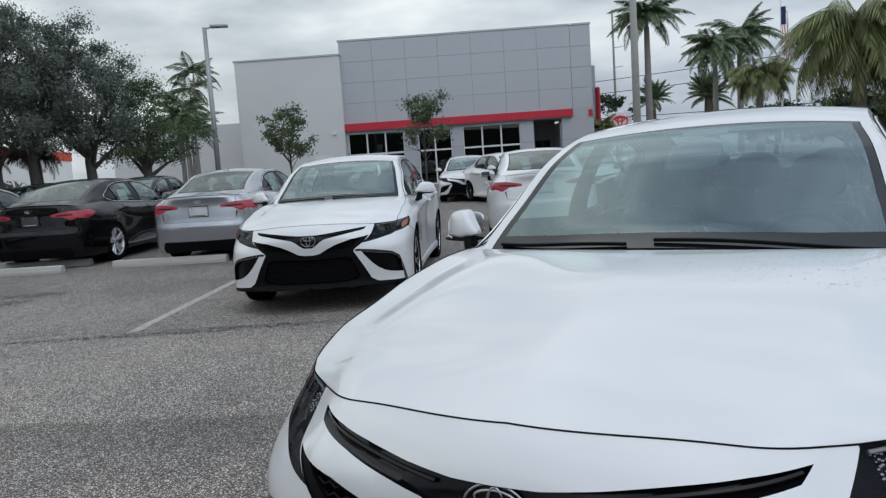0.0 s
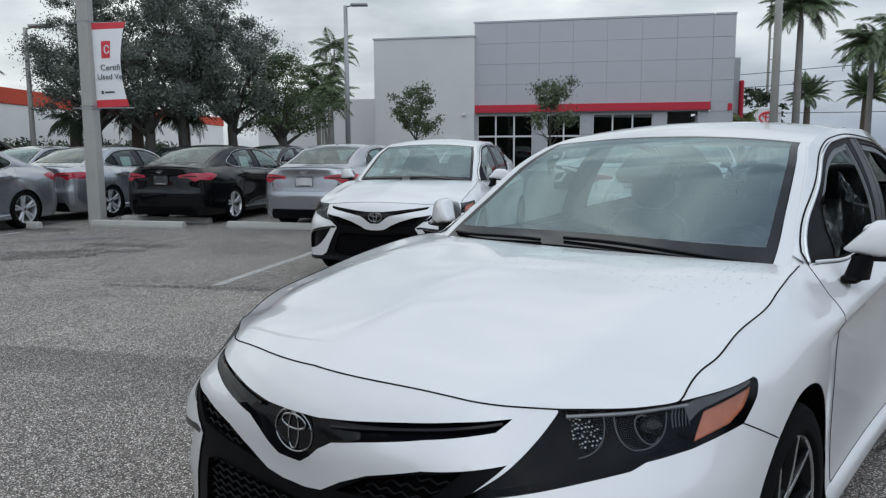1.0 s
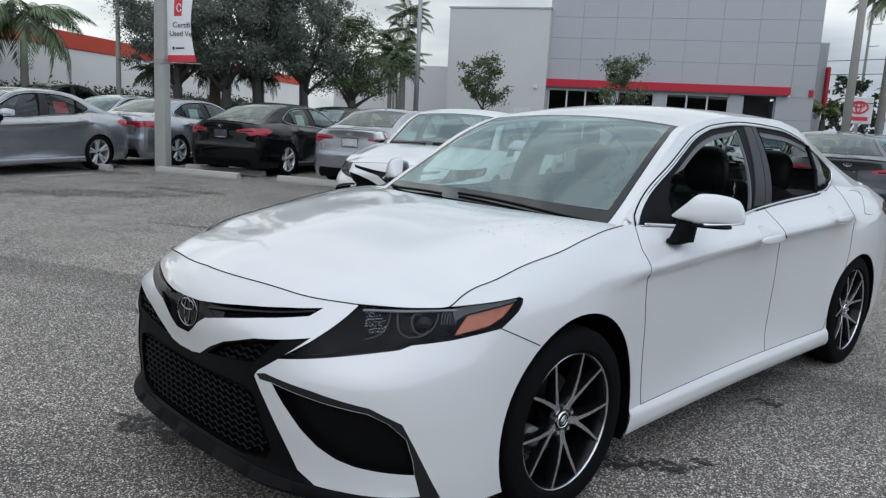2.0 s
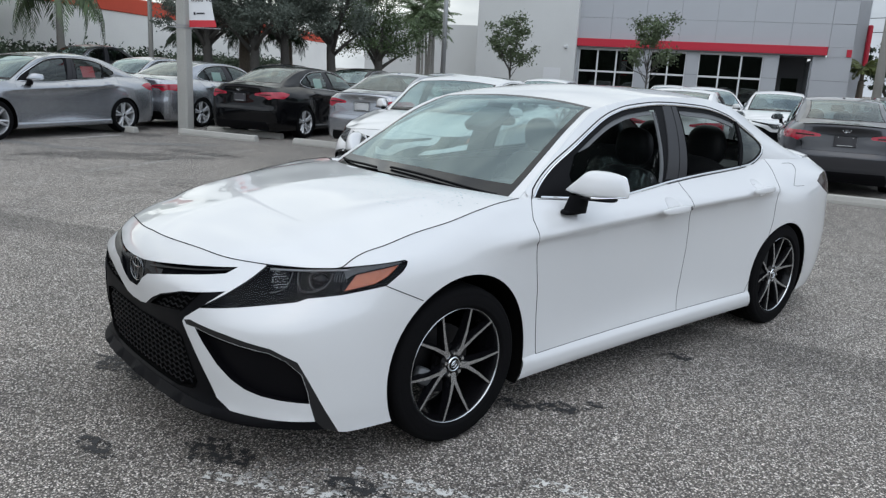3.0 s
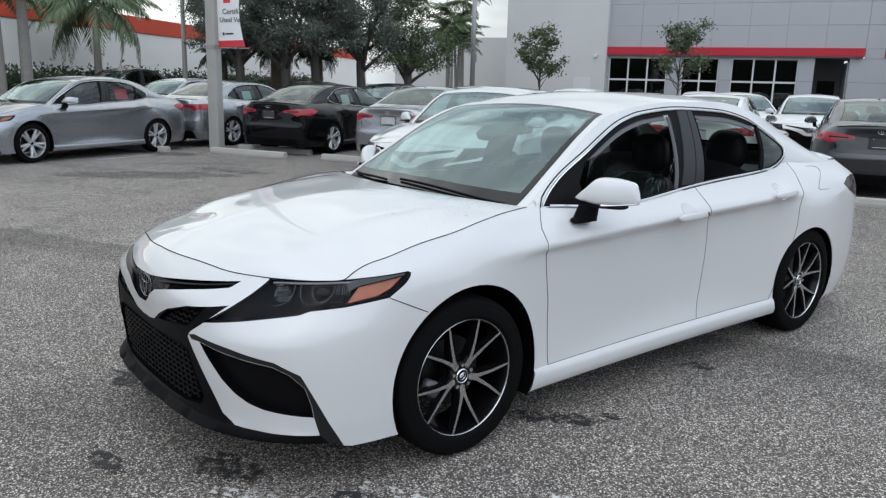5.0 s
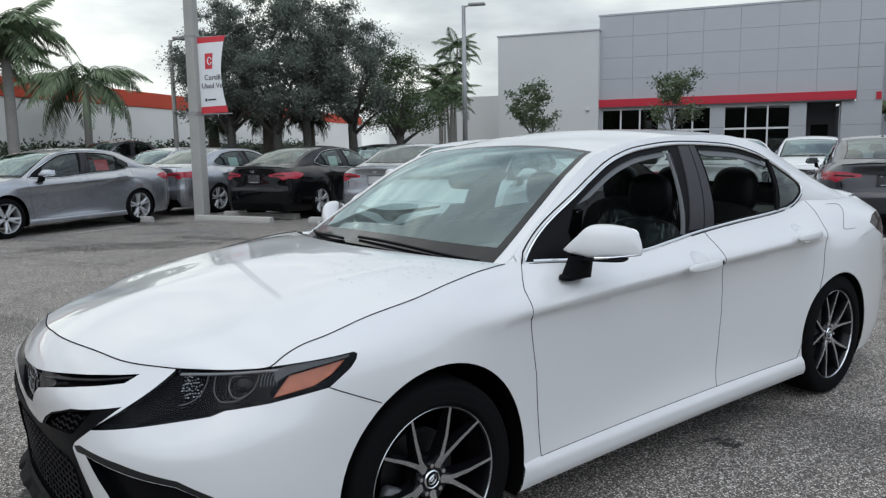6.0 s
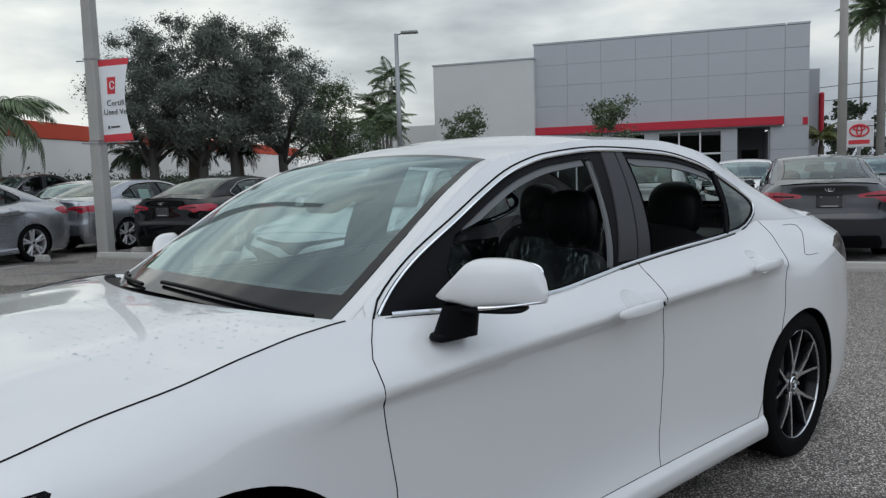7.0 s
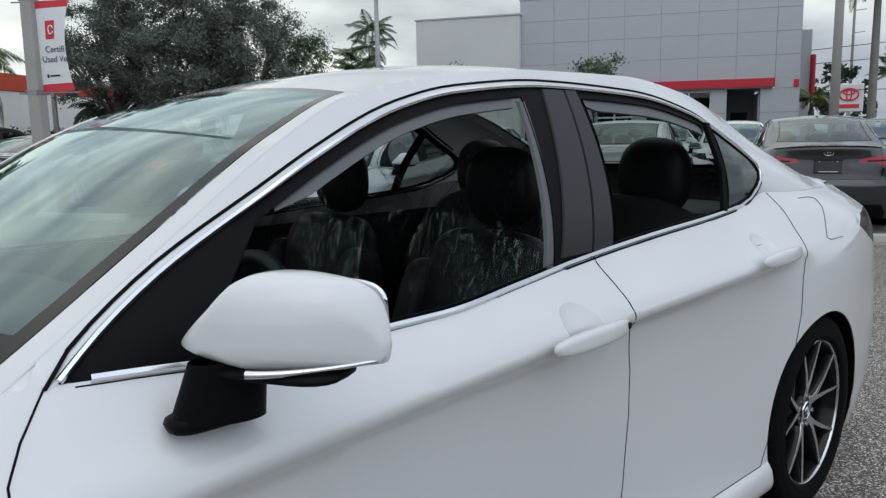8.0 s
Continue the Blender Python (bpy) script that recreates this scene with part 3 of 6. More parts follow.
    cup = lambda y, z: [(s_y(y) + .060 * math.cos(w), z + .047 * math.sin(w)) for w in np.linspace(0, math.tau, 28, endpoint=False)]  # noqa: E731
    regions = [
        ("cup_f", cup(.085, .883)), ("cup_r", cup(1.018, .929)),
        ("front_arch", arch_ring(-1.395, .335, .388)), ("rear_arch", arch_ring(1.4125, .315, .368)),
        ("amber", amber), ("lamp", lamp), ("slit", slit), ("tri", tri), ("low", low), ("lip", lip), ("pod", pod), ("trim", trim), ("black", black),
        ("tail_side", tail_side), ("tail_rear", tail_rear),
        ("valance", [(sx(.66), .0), (sx(.66), .25), (sx(.60), .36), (L + .2, .36), (L + .2, 0)]),
        ("front_bumper", [(-.2, -.1), (-.2, 1.3), (.80, 1.3), (1.245, .728), (1.403, .655), (1.45, -.1)]),
        ("rocker", [(s_y(-1.2), .278), (s_y(1.2), .278), (s_y(1.2), -.1), (s_y(-1.2), -.1)]),
        ("front_door", up(door_f) + door_b[::-1] + [(d["b0"], 1.3)]),
        ("rear_door", up(door_b) + door_c[::-1] + [(s_y(1.362), 1.3)]),
        ("fender", [(.80, 1.3), (1.245, .728), (1.403, .655), (1.45, -.1)] + [(d["a3"], -.1)] + up(door_f)[::-1]),
        ("rear_bumper", [(d["q0"], -.1), (d["q0"], .74), (d["q1"], .80), (sx(.62), .80), (sx(.58), .665), (L + .2, .665), (L + .2, -.1)]),
        ("trunk_face", [(sx(.585), .665), (sx(.60), .80), (sx(.60), 1.3), (L + .2, 1.3), (L + .2, .665)]),
        ("quarter", [(s_y(1.362), 1.3)] + door_c + [(d["c4"], -.1), (d["q0"], -.1), (d["q0"], .74), (d["q1"], .80), (sx(.62), .80), (sx(.60), .80), (sx(.60), 1.3)]),
    ]
    crease = lambda off: [(s_y(y), float(np.interp(y, [-1.15, -.9, .1, 1.0], [.819, .829, .868, .897])) + off) for y in np.linspace(-1.1, 1.18, 60)]  # noqa: E731
    flat = cut_patch(domain, [crease(0), crease(-.012), crease(-.026), crease(.012)], regions, .021)

    def lifted(name):
        p, f = flat[name]
        pts = skin(p[:, 0], p[:, 1])
        way = np.c_[np.interp(p[:, 0], RIM_S, RIM_N[:, 0]), np.interp(p[:, 0], RIM_S, RIM_N[:, 1]), 0 * p[:, 0]]
        return list(pts), f, list(way)

    for name in ("front_bumper", "rocker", "front_door", "rear_door", "fender", "rear_bumper", "trunk_face", "quarter", "trim", "black", "valance", "lip", "tail_rear", "tail_side"):
        p, f, w = lifted(name)
        shapes[name] = (p, f)
    for name, depth in (("slit", .022), ("tri", .03), ("low", .03), ("pod", .03), ("lamp", .045), ("amber", .006), ("black", .004)):
        p, f, w = lifted(name)
        shapes[name + "_sunk"] = sunk(p, f, w, depth)
    for name, y, z in (("cup_f", .085, .883), ("cup_r", 1.018, .929)):
        p, f, w = lifted(name)
        q = flat[name][0]
        deep = np.clip(1 - ((q[:, 0] - s_y(y)) / .060) ** 2 - ((q[:, 1] - z) / .047) ** 2, 0, 1) ** .8 * .024
        shapes[name] = ([a - np.array(b) * c for a, b, c in zip(p, w, deep)], f)
    pl, fl, _ = lifted("lamp")
    pa, fa, _ = lifted("amber")
    shapes["lens"] = join((pl, fl), (pa, fa))
    # grille bars: rows of small waves across the lower mouth and the side mouths
    bars = []
    for row in range(10):
        z = .30 + row * .0225
        reach = .44 - max(0, (.33 - z)) * 2.2 if z < .33 else .455 - (z - .33) * .42
        pts = [(s, z + .006 * (1 if k % 2 else -1)) for k, s in enumerate(np.arange(-.0, reach, .021))]
        q = skin([a for a, _ in pts], [b for _, b in pts]) + (0, .012, 0)
        bars.append(tube_data(q, .0042, 5))
    shapes["grille_bars"] = both_sides(*join(*bars))
    bars = []
    for row in range(4):
        z = .588 + row * .022
        a, b = .19 + row * .055, .40 + row * .03
        pts = [(s, z + .005 * (1 if k % 2 else -1)) for k, s in enumerate(np.arange(a, b, .02))]
        q = skin([u for u, _ in pts], [v for _, v in pts]) + (0, .012, 0)
        bars.append(tube_data(q, .0035, 5))
    shapes["side_bars"] = join(*bars)
    q = [skin(s, z)[0] + (0, .014, 0) for s, z in zip(np.linspace(.13, .56, 30), np.interp(np.linspace(.13, .56, 30), [.13, .35, .56], [.715, .740, .762]))]
    shapes["slit_bar"] = tube_data(q, .005, 5)

    # hood
    s_c, s_e = .74, s_y(-.985)
    edge = lambda s: skin(s, TOP(s))[0]  # noqa: E731
    mid = spline([(0, *edge(0)), (.12, 0, -2.17, .874), (.35, 0, -1.88, .932), (.65, 0, -1.54, .980), (1, 0, -1.165, 1.002)])
    end = edge(s_e)
    bow = lambda u: np.array((end[0] * u, -1.165 + (end[1] + 1.165) * u ** 2, 1.002 + (end[2] - 1.002) * u ** 2.2))  # noqa: E731
    swell = lambda u, v: .014 * math.sin(math.pi * min(v * 1.0, 1)) ** .8 * math.exp(-((u - .66) / (.20 if u < .66 else .10)) ** 2) + .012 * math.sin(math.pi * v) * (1 - u * u)  # noqa: E731
    hood = coons(lambda u: edge(s_c * u), bow, lambda v: mid(v), lambda v: edge(s_c + (s_e - s_c) * v), 26, 40, swell)
    global hood_grid
    hood_grid = hood
    shapes["hood"] = both_sides(*grid_data(hood))
    # cowl between hood and windscreen
    cowl_y = lambda a: -1.135 + .175 * a * a  # noqa: E731
    rows = []
    for u in (0, .5, 1):
        rows.append([(1 - u) * (bow(k / 12) - (0, 0, .012)) + u * (roof_at(k / 12, cowl_y(k / 12) + .03) - (0, 0, .012)) for k in range(13)])
    shapes["cowl"] = both_sides(*grid_data(rows))
    # windscreen, roof, rear window
    head = lambda a: -.205 - .055 * a * a  # noqa: E731
    back = lambda a: 1.13 - .05 * a * a  # noqa: E731
    foot = lambda a: 1.90 - .06 * a * a  # noqa: E731
    part_y = lambda p, q, u: (lambda a: p(a) * (1 - u) + q(a) * u)  # noqa: E731
    shapes["windscreen"] = band(part_y(cowl_y, head, .13), part_y(cowl_y, head, .965), -.885, .885, 22, 36)
    shapes["frit"] = join(band(cowl_y, part_y(cowl_y, head, .13), -.93, .93, 4, 36), band(part_y(cowl_y, head, .965), head, -.93, .93, 1, 36),
                          band(part_y(cowl_y, head, .13), part_y(cowl_y, head, .965), -.93, -.885, 22, 1), band(part_y(cowl_y, head, .13), part_y(cowl_y, head, .965), .885, .93, 22, 1))
    shapes["sensor_patch"] = join(band(part_y(cowl_y, head, .925), part_y(cowl_y, head, .967), -.30, .30, 2, 12, -.004), band(part_y(cowl_y, head, .85), part_y(cowl_y, head, .926), -.15, .15, 3, 8, -.004))
    shapes["a_pillar"] = join(band(cowl_y, head, .935, 1, 24, 3), tube_data([roof_at(1, y) - (.004, 0, .004) for y in np.linspace(-.957, -.3, 40)], .0065, 8))
    foot_y = np.linspace(-.957, -.872, 8)
    shapes["pillar_foot"] = grid_data([[edge(s_y(y)) * (1 - u) + roof_at(1.0, max(y, -.958)) * u - (0, 0, .003) for u in (0, .5, 1)] for y in foot_y])
    shapes["roof"] = join(band(head, back, -1, 1, 30, 36), both_sides(*band(back, foot, .90, 1, 20, 3)))
    shapes["rear_glass"] = band(part_y(back, foot, .04), part_y(back, foot, .95), -.87, .87, 18, 30)
    shapes["rear_frit"] = join(band(back, part_y(back, foot, .04), -.9, .9, 1, 30), band(part_y(back, foot, .95), foot, -.9, .9, 1, 30), both_sides(*band(back, foot, .87, .9, 18, 1)))
    shapes["headliner"] = band(lambda a: -.22, lambda a: 1.0, -.93, .93, 12, 16, -.035)
    # deck
    s0, s1 = s_y(2.03), sx(.60)
    d_side = lambda v: edge(s0 + (s1 - s0) * (v - .25) / .75) if v > .25 else roof_at(1, foot(1) + (2.0 - foot(1)) * v / .25)  # noqa: E731
    d_rear = lambda u: edge(L + (s1 - L) * u)  # noqa: E731
    centre = spline([(0, *roof_at(0, foot(0))), (.5, 0, 2.16, 1.095), (.85, 0, 2.36, 1.083), (1, *edge(L))])
    deck = coons(lambda u: roof_at(u, foot(u)), d_rear, lambda v: centre(v), d_side, 20, 26)
    shapes["deck"] = both_sides(*grid_data(deck))
    # cabin sides
    ys = np.linspace(-.93, 1.995, 130)
    low_edge = [(y, float(belt(y)[2])) for y in ys]
    high_edge = [(y, float(RAIL(y)[1])) for y in ys[::-1]]
    zb = lambda y, up=.0: float(belt(y)[2]) + up  # noqa: E731
    dlo_top = spline([(-.888, .983), (-.80, 1.045), (-.72, 1.095), (-.55, 1.184), (-.40, 1.256), (-.17, 1.340), (0, 1.374), (.3, 1.395), (.7, 1.381), (1.0, 1.331), (1.19, 1.245), (1.30, 1.191), (1.338, 1.166)])
    tail = [(1.10, 1.043), (1.19, 1.060), (1.27, 1.085), (1.325, 1.110), (1.348, 1.138)]
    yy = np.linspace(-.888, 1.07, 64)
    dlo = [(y, zb(y, -.02)) for y in yy] + tail + [(y, float(dlo_top(y))) for y in np.linspace(1.338, -.888, 72)]
    inner = lambda y: float(dlo_top(y)) - .026  # noqa: E731
    bar_y = lambda z: .985 + (z - 1.036) * .346  # noqa: E731
    fy = np.linspace(-.56, .205, 30)
    win_f = [(y, zb(y, .014)) for y in np.linspace(-.63, .138, 24)] + [(y, inner(y)) for y in fy[::-1]] + [(-.63, zb(-.63, .11))]
    ry = np.linspace(.445, 1.055, 20)
    win_r = [(y, zb(y, .014)) for y in np.linspace(.392, bar_y(zb(.98)) - .008, 16)] + [(y, inner(y)) for y in ry[::-1]]
    win_q = [(1.022, zb(1.022, .014)), (1.10, 1.062), (1.19, 1.080), (1.26, 1.102), (1.302, 1.122), (1.318, 1.140), (1.308, 1.160)] + [(y, float(dlo_top(y)) - .02) for y in np.linspace(1.285, 1.098, 10)]
    sides = cut_patch(low_edge + high_edge, [], [("win_f", win_f), ("win_r", win_r), ("win_q", win_q), ("dlo", dlo)], .022)
    for name in ("win_f", "win_r", "win_q", "dlo", "rest"):
        p, f = sides[name]
        shapes["cab_" + name] = ([cab_side(*q) for q in p], f)
    p, f = sides["dlo"]
    shapes["cab_dlo"] = sunk([cab_side(*q) for q in p], f, [(1, 0, 0)] * len(p), .004)
    out = np.array((.004, 0, 0))
    ring = [belt(y) + (.002, 0, .004) for y in np.linspace(-.85, 1.06, 60)] + [cab_side(y, z + .004) + out * .5 for y, z in tail] + [cab_side(y, float(dlo_top(y))) + out * .5 for y in np.linspace(1.338, -.888, 70)]
    shapes["chrome"] = tube_data(ring, [.0065] * 64 + [.0055] * (len(ring) - 64), 6)
    shapes["channel"] = join(grid_data([[cab_side(top + (low - top) * u, 1.355 + (zb(.13, .008) - 1.355) * u) - (d, 0, 0) for top, low, d in ((.190, .108, .012), (.192, .110, .003), (.211, .134, .003), (.213, .135, .012))] for u in np.linspace(0, 1, 12)]),
                             *[grid_data([[cab_side(y, inner(y) + .004) - (.012, 0, 0), cab_side(y, inner(y) - .006) - (.008, 0, 0), cab_side(y, inner(y) - w * k) - (.010, 0, 0), cab_side(y, inner(y) - w * k - .003) - (.018, 0, 0)]
                                          for y, k in zip(np.linspace(y0, y1, 26), np.clip(np.linspace(0, 6, 26) + .35, .35, 1))]) for y0, y1, w in ((-.52, .168, .024), (.43, 1.03, .030))])
    shapes["bar"] = tube_data([cab_side(bar_y(z), z) for z in (1.297, 1.16, zb(.99, .006))], .012, 6)
    plate = lambda y0, y1, y2, y3: grid_data([[cab_side(a + (b - a) * u, inner(.36) + .018 + (zb(.36, .006) - inner(.36) - .018) * u) + (d, 0, 0) for a, b, d in ((y0, y1, -.006), (y0 + .002, y1 + .002, .001), (y2 - .002, y3 - .002, .001), (y2, y3, -.006))] for u in np.linspace(0, 1, 14)])  # noqa: E731
    shapes["plate_f"], shapes["plate_r"] = plate(.297, .165, .382, .287), plate(.388, .293, .435, .380)
    shapes["belt_seal"] = tube_data([belt(y) + (.0035, 0, -.0075) for y in np.linspace(-.87, 1.06, 60)] + [cab_side(y, z - .0075) + (.0015, 0, 0) for y, z in tail], .0042, 5)
    # panel gaps
    line = lambda pts, r=.0018: tube_data(skin([s for s, _ in pts], [z for _, z in pts]), r, 5)  # noqa: E731
    fine = lambda pts: dense(pts, .02, False)  # noqa: E731
    ditch = lambda y: float(dlo_top(y)) + .0125  # noqa: E731
    hood_gap = [(s, float(TOP(s))) for s in np.linspace(0, s_e, 110)]
    shapes["gaps"] = (join(line(fine(door_f)), line(fine(door_b), .0016), line(fine(door_c), .0016), line(fine([(d["a3"], .278), (d["c4"], .278)]), .0016),
                                      line(fine([(1.245, .728), (1.403, .655)]), .0018), line(hood_gap, .0024),
                                      line(fine([(sx(.60), 1.04), (sx(.60), .80), (sx(.58), .665), (L, .665)]), .0022),
                                      tube_data([cab_side(y, float(ditch(y))) for y in np.linspace(-.865, 1.28, 60)], .0034, 5), tube_data([cab_side(-.865, float(ditch(-.865))), skin(d["a0"], .977)[0] + (.002, 0, .001)], .0030, 5)))
    fuel = [(4.60, 1.039), (4.70, 1.037), (4.755, 1.028), (4.735, 1.002), (4.63, .952), (4.56, .913), (4.585, .905), (4.71, .902)]
    shapes["fuel_gap"] = tube_data(skin([s for s, _ in dense(fuel, .015, False)], [z for _, z in dense(fuel, .015, False)]) + (.0006, 0, .0004), .0010, 5)
    # wheel housings, underbody, door linings
    housings = []
    for yc, zc, r in ((-1.395, .335, .386), (1.4125, .315, .366)):
        rows = []
        for x in (.905, .86, .55):
            rows.append([(x - (.004 if x > .9 else 0), yc + r * math.cos(w), zc + r * math.sin(w)) for w in np.linspace(-.45, math.pi + .45, 30)])
        rows[0] = [tuple(skin(s_y(yc) + r * math.cos(w), zc + r * math.sin(w))[0] - (.003, 0, 0)) for w in np.linspace(-.45, math.pi + .45, 30)]
        rows.append([(.55, yc, zc)] * 30)
        housings.append(grid_data(rows))
    shapes["housing_f"], shapes["housing_r"] = housings
    lining = []
    for z in (.30, .45, .6, .75, .88, .945):
        lining.append([skin(s_y(y), min(z, float(TOP(s_y(y))) - .008))[0] - (.055 if z < .94 else .018, 0, 0) for y in np.linspace(-.95, 1.32, 40)])
    shapes["lining"] = grid_data(lining)
    return shapes


SHAPES = sedan_shapes()


def wheel_shapes():
    w = {}
    tread = []
    for c in (-.06, -.02, .02, .06):
        tread += [(.335, c - .006), (.328, c - .004), (.328, c + .004), (.335, c + .006)]
    w["tyre"] = revolve_data([(.238, -.10), (.250, -.113), (.285, -.117), (.316, -.110), (.331, -.092)] + tread + [(.331, .092), (.322, .106), (.309, .1140), (.306, .1130), (.301, .1160), (.275, .1170), (.2655, .1160), (.2625, .1172), (.254, .112), (.247, .103), (.241, .09)], 80)
    w["barrel"] = revolve_data([(.246, .098), (.238, .097), (.228, .07), (.216, .0), (.216, -.06), (.236, -.10), (.241, -.10)], 60)
    w["lip"] = revolve_data([(.2430, .096), (.2460, .1030), (.2440, .1046), (.2418, .1030), (.2412, .095)], 80)
    w["disc"] = join(revolve_data([(.03, .0), (.148, .0), (.148, -.02), (.03, -.02)], 40), revolve_data([(.03, .05), (.07, .048), (.072, .02)], 30))
    w["cap"] = revolve_data([(.0, .083), (.027, .083), (.031, .079), (.032, .07)], 28)
    w["cap_ring"] = revolve_data([(.026, .0835), (.028, .0850), (.031, .0835), (.032, .080)], 32)
    return w


WHEEL = wheel_shapes()


def spoke_data(angle, side, style, face_only=False):
    """One arm of a forked spoke, hub to rim: a dark bevelled bar, or the bright cut face that lies on it."""
    rows = []
    if style == "twin":
        # (radius, half width, swing in degrees, face, back): both arms grow out of one stem and part at a notch
        run = ((.030, .0150, 1.5, .074, .03), (.058, .0115, 2.5, .080, .03), (.084, .0092, 4.8, .085, .042), (.090, .0086, 6.2, .086, .044), (.150, .0068, 12.0, .093, .058), (.243, .0048, 17.2, .100, .078))
    else:
        run = tuple((r, half, 7 + 3 * (r - .034) / .207, face, back) for r, half, face, back in ((.034, .012, .072, .03), (.060, .0115, .078, .03), (.095, .013, .084, .045), (.16, .012, .093, .060), (.243, .011, .101, .080)))
    for r, half, swing, face, back in run:
        w = angle + side * radians(swing)
        a, t = np.array((0, math.cos(w), math.sin(w))), np.array((0, -math.sin(w), math.cos(w)))
        c = a * r
        if face_only:
            rows.append([c + t * half * .98 + (face - .001, 0, 0), c + t * half * .90 + (face + .0016, 0, 0), c - t * half * .90 + (face + .0016, 0, 0), c - t * half * .98 + (face - .001, 0, 0)])
        else:
            rows.append([c + t * half * 2.1 + (back, 0, 0), c + t * half * 1.5 + (face - .010, 0, 0), c + t * half + (face, 0, 0), c - t * half + (face, 0, 0), c - t * half * 1.5 + (face - .010, 0, 0), c - t * half * 2.1 + (back, 0, 0)])
    return grid_data(rows, True)


_cache = {}


def panel(name, key, mat, parent, label="", data=None):
    """A part from the shared shapes: one mesh for each shape and material."""
    if (key, mat.name) not in _cache:
        v, f = data if data is not None else SHAPES[key]
        me = bpy.data.meshes.new(name)
        me.from_pydata([tuple(map(float, p)) for p in v], [], f)
        bm = bmesh.new()
        bm.from_mesh(me)
        bmesh.ops.remove_doubles(bm, verts=bm.verts, dist=1e-5)
        bm.to_mesh(me)
        bm.free()
        me.materials.append(mat)
        me.shade_smooth()
        me.set_sharp_from_angle(angle=radians(58))
        _cache[key, mat.name] = me
    ob = new(name, _cache[key, mat.name])
    ob.parent = parent
    if label:
        ob["label"] = label
    return ob


def add_wheel(car, x, y, style, detailed):
    wheel = panel("wheel", "barrel", RIM_BLACK if style == "twin" else BRIGHT_WHEEL, car, "alloy wheel with dark tyre", WHEEL["barrel"])
    turn = 0 if x > 0 else 180
    wheel.matrix_basis = pose(x, y, .335, 40 if y < 0 else 7, 0, turn)
    face = MACHINED if style == "twin" else BRIGHT_WHEEL
    panel("tyre", "tyre", RUBBER, wheel, "black rubber tyre", WHEEL["tyre"])
    panel("rim_lip", "lip", face, wheel, "", WHEEL["lip"])
    panel("brake_disc", "disc", DISC, wheel, "", WHEEL["disc"])
    panel("centre_cap", "cap", GLOSS_BLACK, wheel, "", WHEEL["cap"])
    panel("cap_ring", "cap_ring", CHROME, wheel, "", WHEEL["cap_ring"])
    spokes = [(math.tau * k / 5 + .3, s) for k in range(5) for s in (-1, 1)]
    body = RIM_BLACK if style == "twin" else BRIGHT_WHEEL
    if detailed:
        for k, (a, s) in enumerate(spokes):
            panel("spoke", f"spoke{k}", body, wheel, "", spoke_data(a, s, style))
            panel("spoke_face", f"spoke_face{k}", face, wheel, "bright machined spoke face", spoke_data(a, s, style, True))
        panel("brake_caliper", "caliper", CALIPER, wheel, "", egg((.045, 0, 0), (.05, .07, .13), .5, 8, 12, pose(0, -.118, .045, 20)))
        ring = [tube_data([(.0845, a * math.cos(w), dz + b * math.sin(w)) for w in np.linspace(0, math.tau, 24, endpoint=False)], .0014, 4, True) for a, b, dz in ((.017, .013, 0), (.011, .0045, .0055), (.0048, .0115, 0))]
        panel("cap_mark", "cap_mark", SATIN_CHROME, wheel, "", join(*ring))
    else:
        panel("spokes", "spokes_" + style, body, wheel, "", join(*[spoke_data(a, s, style) for a, s in spokes]))
        if style == "twin":
            panel("spoke_faces", "spoke_faces_" + style, face, wheel, "", join(*[spoke_data(a, s, style, True) for a, s in spokes]))
    hub = revolve_data([(.033, .0765), (.045, .0785), (.062, .0775), (.066, .070)], 30)
    panel("hub", "hub", body, wheel, "", hub)
    for k in range(5):
        w = math.tau * (k + .5) / 5 + .3
        panel("wheel_nut", f"nut{k}", SATIN_CHROME, wheel, "", tube_data([(.06, .048 * math.cos(w), .048 * math.sin(w)), (.086, .048 * math.cos(w), .048 * math.sin(w))], .008, 6))
    return wheel


def seat(car, x, y, film):
    s = panel("front_seat", "seat_base", CLOTH, car, "black cloth seat", join(egg((0, 0, .36), (.52, .52, .20), .45), egg((.22, 0, .40), (.10, .48, .16), .5), egg((-.22, 0, .40), (.10, .48, .16), .5)))
    s.location = (x, y, 0)
    lean = pose(0, .33, .70, -15)
    back = join(egg((0, 0, 0), (.46, .14, .66), .5, m=lean), egg((.21, -.03, -.02), (.10, .18, .50), .6, m=lean), egg((-.21, -.03, -.02), (.10, .18, .50), .6, m=lean))
    fix = lambda d: ([(px, py, pz) for px, py, pz in d[0]], d[1])  # noqa: E731
    panel("backrest", "seat_back", LEATHERETTE, s, "", fix(back))
    panel("headrest", "seat_head", LEATHERETTE, s, "", egg((0, .445, 1.135), (.245, .115, .225), .78))
    if film:
        cover = join(egg((0, 0, 0), (.56, .25, .95), .55, 20, 40, pose(0, .34, .76, -15), .16), egg((0, -.02, .40), (.60, .56, .26), .5, 14, 36, None, .08))
        panel("plastic_cover", "seat_film", FILM, s, "clear crinkled plastic seat cover", cover)
    return s


